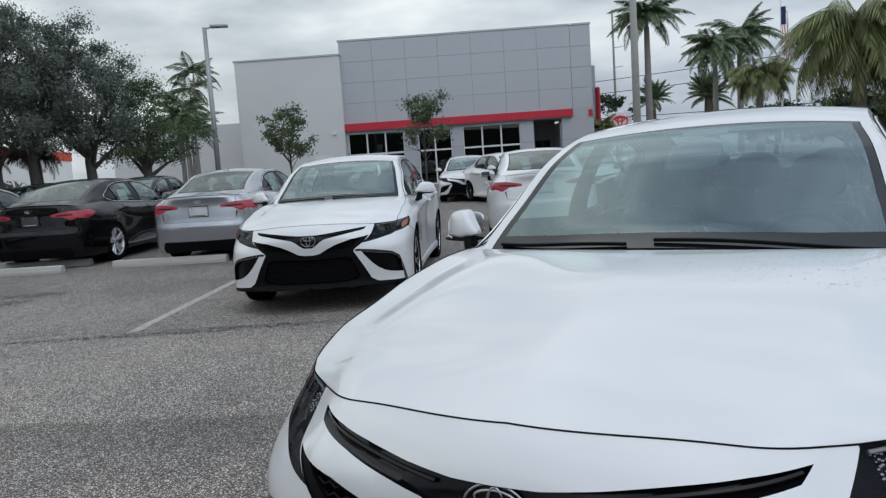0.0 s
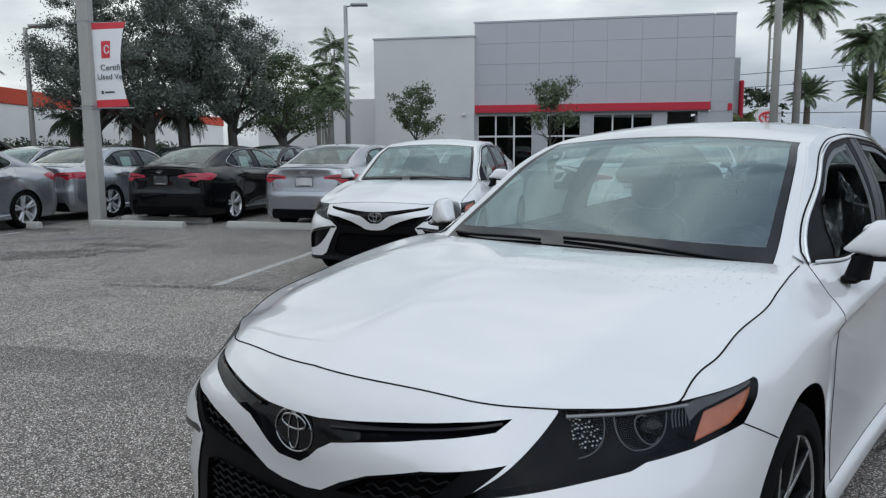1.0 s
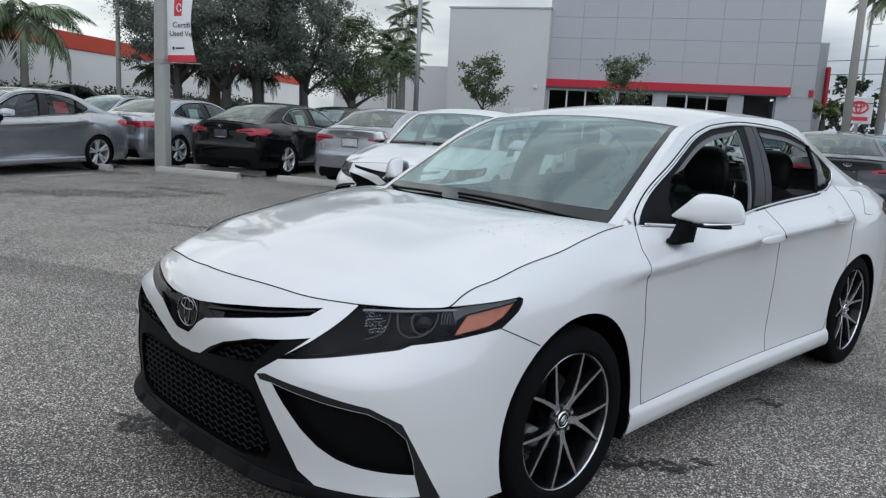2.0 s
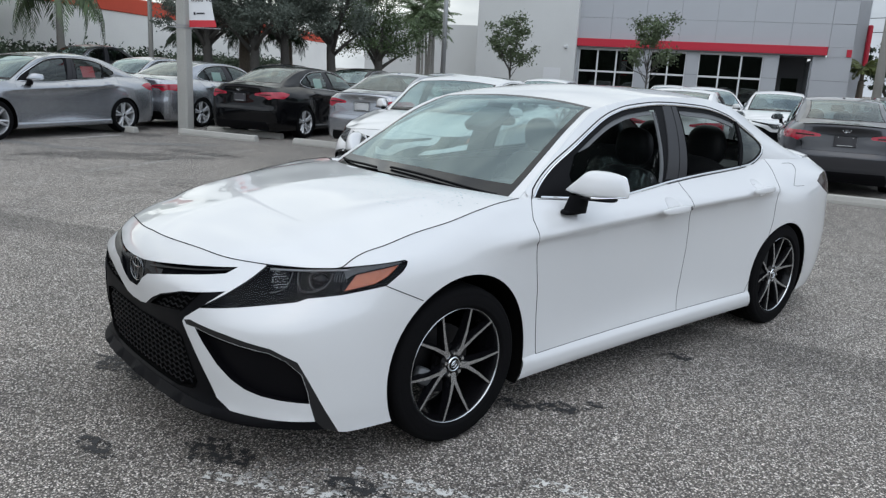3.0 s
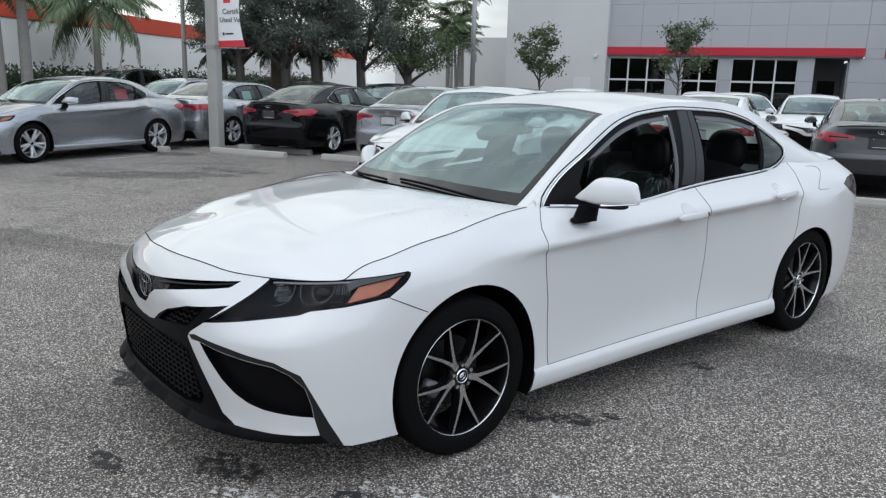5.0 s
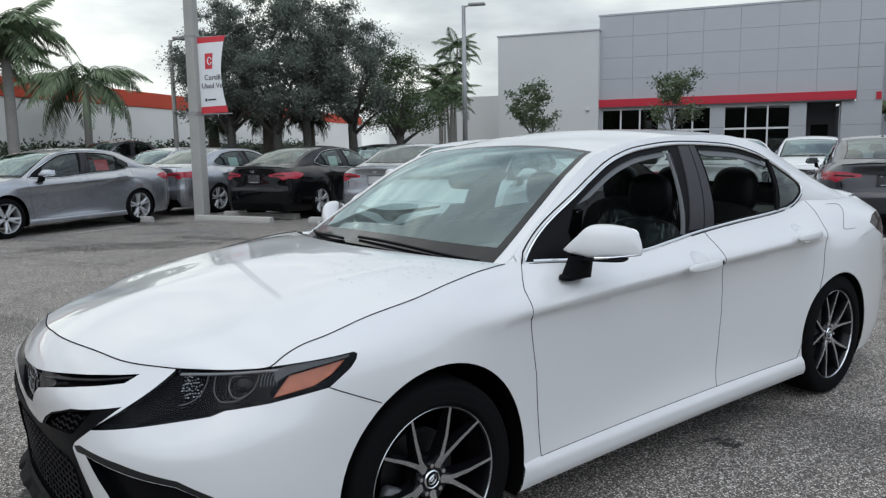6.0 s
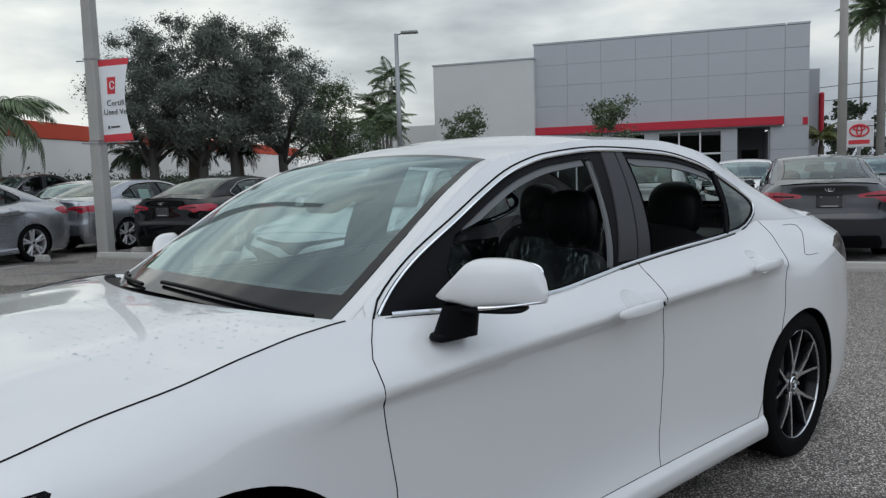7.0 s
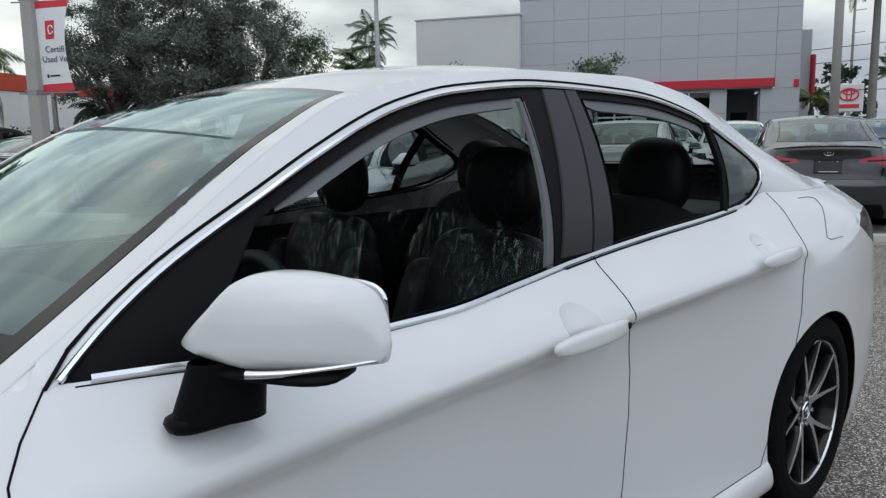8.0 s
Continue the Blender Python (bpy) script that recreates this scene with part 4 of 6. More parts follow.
def mirror(car, side):
    """Door mirror; side 1 is the driver's."""
    rows = []
    nu, nv = 26, 36
    rise = spline([(0, .012), (.08, .040), (.2, .080), (.34, .124), (.46, .130), (.7, .120), (.86, .100), (.95, .068), (1, .03)])
    for i in range(nu + 1):
        u = i / nu
        w = math.sin(math.pi * min(1, .05 + u * .95)) ** .5 if u < 1 else 0.2
        h, deep = float(rise(u)), .070 * w
        c = np.array((.846 + .234 * u, -.729 + .105 * u + .035 * u * u, .999 - .028 * min(1, u / .45) ** .8 + .014 * u ** 3))
        row = []
        for k in range(nv + 1):
            q = math.tau * k / nv
            cz, cy = math.sin(q), math.cos(q)
            up = h * .5 * (1 + math.copysign(abs(cz) ** .62, cz))
            fore = math.copysign(abs(cy) ** .72, cy) * deep * (.62 if cy > 0 else 1)
            row.append((c[0], c[1] + fore + .22 * up, c[2] + up))
        rows.append(row)
    mid0, mid1 = np.mean(rows[0], 0), np.mean(rows[-1], 0)
    rows = [[mid0] * (nv + 1)] + rows + [[mid1 + (.004, 0, 0)] * (nv + 1)]
    cap = grid_data(rows, True)
    arm = []
    for u in np.linspace(0, 1, 7):
        p0 = np.array((.885 + .018 * u, -.727 + .010 * u, .898 + .088 * u))
        along, thick = np.array((.26, .965, -.06 * (1 - u))), np.array((.965, -.26, 0))
        ra, rt = .066 - .012 * u, .034 - .006 * u
        arm.append([p0 + along * ra * math.cos(q) + thick * rt * math.sin(q) for q in np.linspace(0, math.tau, 25)])
    arm = join(grid_data(arm), egg((.872, -.727, .900), (.06, .14, .03), .6, 8, 16))
    strip = tube_data([(.979 + .099 * u, -.735 + .075 * u + .062 * u ** 2.2,  .982 + .008 * u ** 2) for u in np.linspace(0, 1, 16)], [.0060 - .003 * u for u in np.linspace(0, 1, 16)], 8)
    under = egg((.957, -.668, .972), (.205, .115, .018), .6, m=pose(0, 0, 0, 0, 0, 24))
    glass = egg((.962, -.590, 1.035), (.19, .010, .105), .5, m=pose(0, 0, 0, 0, 0, 22))
    seat_at = lambda d: ([(.951 + (p[0] - .963) * .956, -.665 + (p[1] + .660) * .956, 1.042 + (p[2] - 1.028) * .948) for p in d[0]], d[1])  # noqa: E731
    put = seat_at if side > 0 else (lambda d: mirrored(*seat_at(d)))
    tag = "l" if side > 0 else "r"
    cap_ob = panel("door_mirror", "mirror_cap" + tag, car["paint_slot"], car["root"], "body-coloured mirror cap on a black foot", put(cap))
    panel("mirror_foot", "mirror_arm" + tag, SATIN_BLACK, cap_ob, "matt black foot", put(join(arm, under)))
    panel("turn_signal", "mirror_strip" + tag, CHROME, cap_ob, "bright signal strip", put(strip))
    panel("mirror_glass", "mirror_glass" + tag, CHROME, cap_ob, "", put(glass))


def handle(car, y, z, side, tag):
    c = skin(s_y(y), z)[0]
    m = Matrix.Translation((c[0] + .025, y, z)) @ pose(0, 0, 0, 0, -8, 0)
    grip = egg((0, 0, 0), (.026, .262, .041), .7, 12, 24)
    grip = ([(m @ Vector((x + .012 * (1 - (yy / .134) ** 2), yy, zz + .018 * yy))) for x, yy, zz in grip[0]], grip[1])
    put = (lambda d: d) if side > 0 else (lambda d: mirrored(*d))
    h = panel("door_handle", f"handle{tag}{side}", car["paint_slot"], car["root"], "body-coloured door handle", put(grip))
    if tag == "f":
        panel("key_cylinder", f"key{side}", GLOSS_BLACK, h, "", put(egg((c[0] + .038, y + .112, z + .004), (.006, .014, .016), .8, 6, 10)))
    panel("handle_cup", f"cup{tag}{side}", car["paint_slot"], h, "hollow behind the handle", put(SHAPES["cup_" + tag]))


def emblem(parent, y, z, rx, rz, tilt, key, ring_mat=CHROME):
    """Three ovals in a plain ring, as a plain badge."""
    oval = lambda a, b, dz=0, n=36: [(a * math.cos(w), 0, dz + b * math.sin(w)) for w in np.linspace(0, math.tau, n, endpoint=False)]  # noqa: E731
    lots = [tube_data(oval(rx, rz), rz * .055, 6, True), tube_data(oval(rx * .64, rz * .34, rz * .42), rz * .06, 6, True), tube_data(oval(rx * .27, rz * .88), rz * .06, 6, True)]
    ob = panel("badge", key, ring_mat, parent, "plain oval badge", join(*lots))
    ob.matrix_basis = pose(0, y, z, tilt)
    return ob


def make_sedan(name, paint, label, m, group="", style="twin", detailed=False, tail_dark=False, main=False, sticker=None, plate=PLATE):
    root = thing(name, label, "car", group, "", m)
    car = {"root": root, "paint_slot": paint}
    P = lambda n, key, mat, lab="", par=root, data=None: panel(n, key, mat, par, lab, data)  # noqa: E731
    M = lambda key: mirrored(*SHAPES[key])  # noqa: E731
    B = lambda key: both_sides(*SHAPES[key])  # noqa: E731
    P("hood", "hood", paint)
    bumper = P("front_bumper", "bumper2", paint, "", root, B("front_bumper"))
    P("grille_surround", "black2", SATIN_BLACK, "satin black grille surround", bumper, B("black_sunk"))
    P("lower_grille", "low2", VOID, "black grille mouth", bumper, B("low_sunk"))
    P("grille_mesh", "grille_bars", MESH_BLACK, "black wave mesh", bumper)
    P("upper_grille", "slit2", GLOSS_BLACK, "black upper grille slot", bumper, B("slit_sunk"))
    P("front_lip", "lip2", SATIN_BLACK, "black chin lip", bumper, B("lip"))
    for tag, put in (("l", lambda k: SHAPES[k]), ("r", M)):
        P("bumper_pod", "pod" + tag, MESH_BLACK, "black corner inlet", bumper, put("pod_sunk"))
        P("pod_trim", "trim" + tag, DARK_TRIM, "", bumper, put("trim"))
        P("grille_bar", "slit_bar" + tag, GLOSS_BLACK, "", bumper, put("slit_bar"))
        P("side_grille", "tri" + tag, VOID, "", bumper, put("tri_sunk"))
        P("side_grille_mesh", "side_bars" + tag, MESH_BLACK, "", bumper, put("side_bars"))
        P("windscreen_pillar", "a_pillar" + tag, paint, "", root, put("a_pillar"))
        P("pillar_foot", "pfoot" + tag, paint, "", root, put("pillar_foot"))
        P("panel_gap", "gaps" + tag, GAP, "", root, put("gaps"))
        P("wheel_housing", "housing_f" + tag, VOID, "", root, put("housing_f"))
        P("wheel_housing", "housing_r" + tag, VOID, "", root, put("housing_r"))
        P("door_lining", "lining" + tag, LEATHERETTE, "", root, put("lining"))
        P("fender", "fender" + tag, paint, "", root, put("fender"))
        lampo = P("headlamp", "lamp" + tag, LAMP_DARK, "dark headlamp with an amber marker", root, put("lamp_sunk"))
        P("lens", "lens" + tag, LENS, "", lampo, put("lens")).visible_shadow = False
        P("amber_marker", "amber" + tag, AMBER, "amber side marker", lampo, put("amber_sunk"))
        sgn = 1 if tag == "l" else -1
        put2 = (lambda d: d) if sgn > 0 else (lambda d: mirrored(*d))
        deep = lambda s, z, d: skin(s, z)[0] - np.array((np.interp(s, RIM_S, RIM_N[:, 0]), np.interp(s, RIM_S, RIM_N[:, 1]), 0)) * d  # noqa: E731
        cells = random.Random(5)
        dots = []
        for i in range(8):
            for j in range(7):
                if 1 < i + j < 11 and cells.random() < .95:
                    r = cells.uniform(.0020, .0042)
                    at = deep(.770 + .0105 * i + .005 * (j % 2) + cells.uniform(-.002, .002), .712 + .0082 * j + .0012 * i + cells.uniform(-.002, .002), .024)
                    dots.append(egg(at, (r * 1.5, r * 1.5, r), 1.0, 4, 6))
        P("reflector", "refl" + tag, REFLECTOR, "cluster of small bright lamp cells", lampo, put2(join(*dots)))
        fins = [tube_data([deep(s + .006, .742, .014), deep(s + .012, .762, .012), deep(s + .026, .782, .012)], .0019, 5) for s in np.arange(1.050, 1.105, .0095)]
        P("lamp_fins", "fins" + tag, DARK_CHROME, "", lampo, put2(join(*fins)))
        c = skin(.985, .742)[0]
        P("projector", "proj" + tag, GLOSS_BLACK, "", lampo, put2(egg((c[0] - .02, c[1] + .03, .742), (.062, .07, .056), 1.0, 12, 18)))
        ringp = [deep(.985 + .03 * math.cos(w), .744 + .027 * math.sin(w), .016) for w in np.linspace(0, math.tau, 26, endpoint=False)]
        P("projector_ring", "projring" + tag, LAMP_GREY, "", lampo, put2(tube_data(ringp, .0020, 5, True)))
        bowls = []
        for p0, p1, p2 in (((.872, .774), (.862, .706), (.775, .699)), ((.908, .778), (.880, .722), (.930, .709)), ((.930, .709), (1.030, .704), (1.058, .772))):
            bend = [(1 - k) ** 2 * np.array(p0) + 2 * k * (1 - k) * np.array(p1) + k * k * np.array(p2) for k in np.linspace(0, 1, 16)]
            bowls.append(tube_data([deep(u, z, .018) for u, z in bend], .0018, 5))
        P("module_frame", "modframe" + tag, LAMP_GREY, "", lampo, put2(join(*bowls)))
        P("light_bar", "drl" + tag, LIGHT_GUIDE, "pale light guide along the lamp's upper edge", lampo, put2(tube_data([deep(u, z, .010) for u, z in zip(np.linspace(.755, 1.115, 18), np.linspace(.772, .783, 18))], .0042, 6)))
        # added grey sheet: the sky's pale reflection above the amber, put in as colour
        bowl = [[deep(u, z, .007) for z in np.linspace(np.interp(u, [1.10, 1.14, 1.22, 1.305, 1.325], [.752, .772, .787, .799, .803]), np.interp(u, [1.10, 1.15, 1.345], [.785, .794, .809]), 4)] for u in np.linspace(1.10, 1.325, 14)]
        P("marker_bowl", "bowl" + tag, LAMP_GREY, "smoky grey bowl over the amber marker", lampo, put2(grid_data(bowl)))
        door = P("front_door", "door1" + tag, paint, "", root, put("front_door"))
        door2 = P("rear_door", "door2" + tag, paint, "", root, put("rear_door"))
        P("quarter_panel", "quarter" + tag, paint, "", root, put("quarter"))
        P("rocker_panel", "rocker" + tag, paint, "", root, put("rocker"))
        P("roof_pillar", "cabrest" + tag, paint, "", root, put("cab_rest"))
        P("window_frame", "dlo" + tag, SATIN_BLACK, "satin black window frame", root, put("cab_dlo"))
        P("window_trim", "chrome" + tag, CHROME, "chrome window trim", root, put("chrome"))
        if not (main and tag == "l"):
            w1 = P("front_window", "winf" + tag, SIDE_GLASS, "", root, put("cab_win_f"))
            w2 = P("rear_window", "winr" + tag, SIDE_GLASS, "", root, put("cab_win_r"))
            w1.visible_shadow = w2.visible_shadow = False
        else:
            P("window_channel", "channel" + tag, RUN_GREY, "grey window channel of the lowered windows", root, put("channel"))
        P("pillar_plate", "platef" + tag, PILLAR_GREY, "dark grey door pillar plate", root, put("plate_f"))
        P("pillar_plate", "plater" + tag, PILLAR_GREY, "dark grey door pillar plate", root, put("plate_r"))
        P("window_seal", "seal" + tag, SATIN_BLACK, "", root, put("belt_seal"))
        P("window_bar", "bar" + tag, SATIN_BLACK, "", root, put("bar"))
        q = P("quarter_window", "winq" + tag, DARK_GLASS, "", root, put("cab_win_q"))
        q.visible_shadow = False
        tl = P("tail_lamp", "tailr" + tag, TAIL_CLEAR if tail_dark else TAIL_RED, "", root, put("tail_rear"))
        P("tail_lamp_side", "tails" + tag, TAIL_CLEAR if tail_dark else TAIL_RED, "", tl, put("tail_side"))
        v, f = tube_data([skin(s, z)[0] + (0, .004, 0) for s, z in zip(np.linspace(s_x(.70, True), s_x(.44, True), 10), np.linspace(.90, .892, 10))], .011, 6)
        P("lamp_bar", "tailbar" + tag, TAIL_CLEAR, "", tl, (v, f) if sgn > 0 else mirrored(v, f))
        mirror(car, sgn)
        handle(car, .070, .874, sgn, "f")
        handle(car, 1.003, .920, sgn, "r")
        for y in (-1.4125, 1.4125):
            add_wheel(root, sgn * .783, y, style, detailed and sgn > 0)
    rb = P("rear_bumper", "rbumper2", paint, "", root, B("rear_bumper"))
    P("rear_valance", "valance2", SATIN_BLACK, "black lower valance", rb, B("valance"))
    trunk = P("trunk_lid", "deck", paint)
    P("trunk_face", "tface2", paint, "", trunk, B("trunk_face"))
    P("roof", "roof", paint)
    ws = P("windscreen", "windscreen", WINDSCREEN, "large greenish windscreen")
    ws.visible_shadow = False
    P("windscreen_band", "frit", FRIT, "", ws)
    P("sensor_patch", "sensor_patch", FRIT, "black printed patch behind the glass", ws)
    rg = P("rear_screen", "rear_glass", SIDE_GLASS)
    rg.visible_shadow = False
    P("rear_screen_band", "rear_frit", FRIT, "", rg)
    P("cowl", "cowl", SATIN_BLACK)
    P("headliner", "headliner", HEADLINER)
    if main:
        rnd = random.Random(8)
        drops = []
        for k in range(700):
            a, v = rnd.uniform(-.1, .95), 1 - rnd.random() ** 1.6 * .36
            p = np.array(hood_grid[min(int(v * 40), 39)][min(int(abs(a) * 26), 25)]) * ((1 if a > 0 else -1), 1, 1) + (rnd.uniform(-.012, .012), rnd.uniform(-.006, .006), .0005)
            r = rnd.uniform(.0014, .0044)
            drops.append(egg(p, (r * 2, r * 2.4, r * .9), 1.0, 3, 6))
        P("dew", "drops", DROPLET, "small water drops on the hood", root, join(*drops))["kind"] = "stuff"
        P("fuel_flap_gap", "fuel_gap", GAP)
    P("underbody", "underbody", VOID, "", root, join(*[egg(c, s, .25, 6, 12) for c, s in (((0, 0, .27), (1.36, 4.3, .22)), ((0, -1.75, .55), (1.1, 1.0, .5)), ((0, 1.95, .6), (1.1, .85, .6)), ((0, 0, .25), (1.66, 1.9, .16)))]))
    dash = join(egg((0, -.80, .80), (1.42, .62, .30), .45, 12, 30), egg((.37, -.56, .93), (.42, .22, .10), .6), egg((0, -.47, .62), (.34, .34, .40), .4))
    dash_ob = P("dashboard", "dash", DASH, "", root, dash)
    ring = [(.19 * math.cos(w), 0, .19 * math.sin(w)) for w in np.linspace(0, math.tau, 40, endpoint=False)]
    sw = join(tube_data(ring, .016, 8, True), egg((0, .0, -.02), (.17, .05, .13), .7), tube_data([(-.19, 0, 0), (.19, 0, 0)], .014, 6))
    wheel = P("steering_wheel", "steering", LEATHERETTE, "", dash_ob, sw)
    wheel.matrix_basis = pose(.37, -.43, .86, -22)
    seat(root, .37, -.02, main)
    seat(root, -.37, -.02, main)
    bench = P("rear_bench", "bench", CLOTH, "", root, join(egg((0, .80, .38), (1.28, .55, .22), .4), egg((0, 1.08, .74), (1.26, .20, .66), .4, m=pose(0, 0, 0, -18))))
    for x in (-.40, 0, .40):
        h = panel("rear_headrest", "bench_head", LEATHERETTE, bench, "", egg((0, 1.19, 1.125), (.27, .12, .27), .8))
        h.location.x = x
    P("parcel_shelf", "shelf", DASH, "", root, egg((0, 1.43, .985), (1.2, .55, .05), .4))
    P("mirror_housing", "sensor", PILLAR_GREY, "dark sensor box behind the windscreen", ws, join(egg((0, 0, 0), (.21, .20, .05), .35, m=pose(-.02, -.43, 1.265, 30)), egg((-.02, -.33, 1.265), (.24, .03, .065), .7)))
    emblem(bumper, -2.377, .678, .068, .051, -4, "badge_front", BADGE_METAL)
    disc = P("badge_back", "badge_back", GLOSS_BLACK, "", bumper, egg((0, -2.360, .678), (.140, .03, .105), .95, 12, 28))
    emblem(trunk, 2.450, .997, .055, .040, 6, "badge_rear")
    card = P("licence_plate", "plate", plate, "blank dealer plate card", trunk, join(egg((0, 2.438, .825), (.30, .012, .155), .12, 4, 8)))
    rim = tube_data([(-.155, 2.446, .745), (.155, 2.446, .745), (.155, 2.446, .905), (-.155, 2.446, .905)], .006, 4, True)
    P("plate_frame", "plate_frame", DARK_TRIM, "", card, rim)
    marks = join(*[egg((x, 2.446, z), (w, .004, h), .15, 4, 6) for x, z, w, h in ((0, .762, .22, .010), (-.10, .885, .016, .010), (.10, .885, .016, .010))])
    P("plate_print", "plate_print" + plate.name, PLATE if plate is DARK_PLATE else DARK_PLATE, "unreadable print bars", card, marks)
    lip_line = [skin(s, float(TOP(s)))[0] * (sg, 1, 1) for sg, run in ((-1, np.linspace(s_x(.66, True), LENGTH_S, 16)), (1, np.linspace(LENGTH_S, s_x(.66, True), 16)[1:])) for s in run]
    lip_rows = [[p + (0, -.070, .003), p + (0, -.03, .003 + .012 * k), p + (0, .008, .003 + .016 * k), p + (0, .012, .002 + .010 * k), p + (0, -.004, -.002)] for p in lip_line for k in (max(0., 1 - (abs(p[0]) / .66) ** 3),)]
    P("trunk_spoiler", "spoiler" + ("dark" if plate is DARK_PLATE else ""), GLOSS_BLACK if plate is DARK_PLATE else paint, "low lip spoiler on the trunk edge", trunk, grid_data(lip_rows))
    arms = []
    for x0, x1 in ((.60, -.02), (-.10, -.60)):
        pts = [roof_at(a, -1.135 + .175 * a * a + .014 + .030 * u) + (0, 0, .008 + .004 * math.sin(u * 3)) for u, a in zip(np.linspace(0, 1, 14), np.linspace(x0, x1, 14) / .69)]
        arms.append(tube_data(pts, .007, 5))
    P("wiper", "wiper", SATIN_BLACK, "black wiper arms at the foot of the windscreen", ws, join(*arms))
    if style != "twin" or not main:
        P("roof_antenna", "antenna", paint, "", root, egg((0, .93, 1.452), (.045, .14, .05), .9, 8, 12))
    if sticker:
        for key, (y, z) in sticker.items():
            c0 = [cab_side(yy, zz) - (.012, 0, 0) for yy, zz in ((y, z), (y + .30, z), (y + .30, z + .20), (y, z + .20))]
            v, f = join((c0, [(0, 1, 2, 3)]))
            P("window_sticker", "sticker" + key, STICKER if key[0] != "t" else RED_TAG, "paper sheet inside the window", root, (v, f) if key[-1] == "l" else mirrored(v, f))
    return root


# ---- ground ----
def asphalt_material():
    m = bpy.data.materials.new("worn_asphalt")
    m.use_nodes = True
    n, l = m.node_tree.nodes, m.node_tree.links
    b = n["Principled BSDF"]
    co = n.new("ShaderNodeTexCoord")

    def noise_tex(scale, detail=4, rough=.55):
        t = n.new("ShaderNodeTexNoise")
        t.inputs["Scale"].default_value, t.inputs["Detail"].default_value, t.inputs["Roughness"].default_value = scale, detail, rough
        l.new(co.outputs["Object"], t.inputs["Vector"])
        return t.outputs["Fac"]

    def ramp(fac, *stops):
        r = n.new("ShaderNodeValToRGB")
        e = r.color_ramp.elements
        e[0].position, e[0].color = stops[0][0], (*stops[0][1], 1)
        e[1].position, e[1].color = stops[-1][0], (*stops[-1][1], 1)
        for at, c in stops[1:-1]:
            x = e.new(at)
            x.color = (*c, 1)
        l.new(fac, r.inputs["Fac"])
        return r.outputs[0]

    def times(a, c, kind="MULTIPLY", fac=1.0):
        x = n.new("ShaderNodeMix")
        x.data_type, x.blend_type = "RGBA", kind
        x.inputs["Factor"].default_value = fac
        l.new(a, x.inputs["A"])
        l.new(c, x.inputs["B"])
        return x.outputs["Result"]

    stones = n.new("ShaderNodeTexVoronoi")
    stones.inputs["Scale"].default_value = 165
    l.new(co.outputs["Object"], stones.inputs["Vector"])
    sep = n.new("ShaderNodeSeparateColor")
    l.new(stones.outputs["Color"], sep.inputs[0])
    chips = ramp(sep.outputs[0], (0, (.070, .065, .058)), (.55, (.215, .20, .18)), (.82, (.53, .50, .455)), (.92, (1, .97, .92)), (1, (1, .98, .94)))
    between = ramp(stones.outputs["Distance"], (0, (1, 1, 1)), (.5, (.8, .8, .8)), (.72, (.30, .30, .31)))
    c = times(chips, between)
    c = times(c, ramp(noise_tex(.55, 5, .6), (.34, (.83, .80, .78)), (.50, (1.045, 1, .965)), (.66, (1.17, 1.11, 1.06))))
    c = times(c, ramp(noise_tex(2.6, 6, .62), (.30, (.80, .80, .81)), (.40, (.97, .97, .97)), (.7, (1.06, 1.06, 1.06))))
    # old seams and cracks
    warp = n.new("ShaderNodeMix")
    warp.data_type = "VECTOR"
    warp.inputs["Factor"].default_value = .30
    wob = n.new("ShaderNodeTexNoise")
    wob.inputs["Scale"].default_value = 2.2
    l.new(co.outputs["Object"], wob.inputs["Vector"])
    l.new(co.outputs["Object"], warp.inputs["A"])
    l.new(wob.outputs["Color"], warp.inputs["B"])
    crack = n.new("ShaderNodeTexVoronoi")
    crack.feature = "DISTANCE_TO_EDGE"
    crack.inputs["Scale"].default_value = .21
    l.new(warp.outputs["Result"], crack.inputs["Vector"])
    c = times(c, ramp(crack.outputs["Distance"], (0, (.80, .80, .80)), (.003, (.88, .88, .88)), (.006, (1, 1, 1))))
    # paving lanes of different age
    lane, wave = n.new("ShaderNodeVectorMath"), n.new("ShaderNodeMath")
    lane.operation, lane.inputs[1].default_value = "DOT_PRODUCT", (-.043, .0903, 0)
    l.new(co.outputs["Object"], lane.inputs[0])
    wave.operation, wave.inputs[1].default_value = "MULTIPLY_ADD", .012
    l.new(noise_tex(3.0), wave.inputs[0])
    l.new(lane.outputs["Value"], wave.inputs[2])
    c = times(c, ramp(wave.outputs[0], (0, (1.0, 1.0, 1.0)), (.018, (.76, .76, .76)), (.055, (.70, .70, .70)), (.0572, (.56, .56, .56)), (.0592, (1.10, 1.10, 1.10)), (.300, (1.06, 1.06, 1.06)), (.305, (.80, .80, .80)), (.312, (1.02, 1.02, 1.02)), (.45, (.98, .98, .98)), (.6, (.84, .84, .84)), (1, (.8, .8, .8))))
    l.new(c, b.inputs["Base Color"])
    b.inputs["Roughness"].default_value = .82
    bump = n.new("ShaderNodeBump")
    bump.inputs["Strength"].default_value, bump.inputs["Distance"].default_value = .9, .004
    l.new(stones.outputs["Distance"], bump.inputs["Height"])
    bump.invert = True
    l.new(bump.outputs[0], b.inputs["Normal"])
    return m


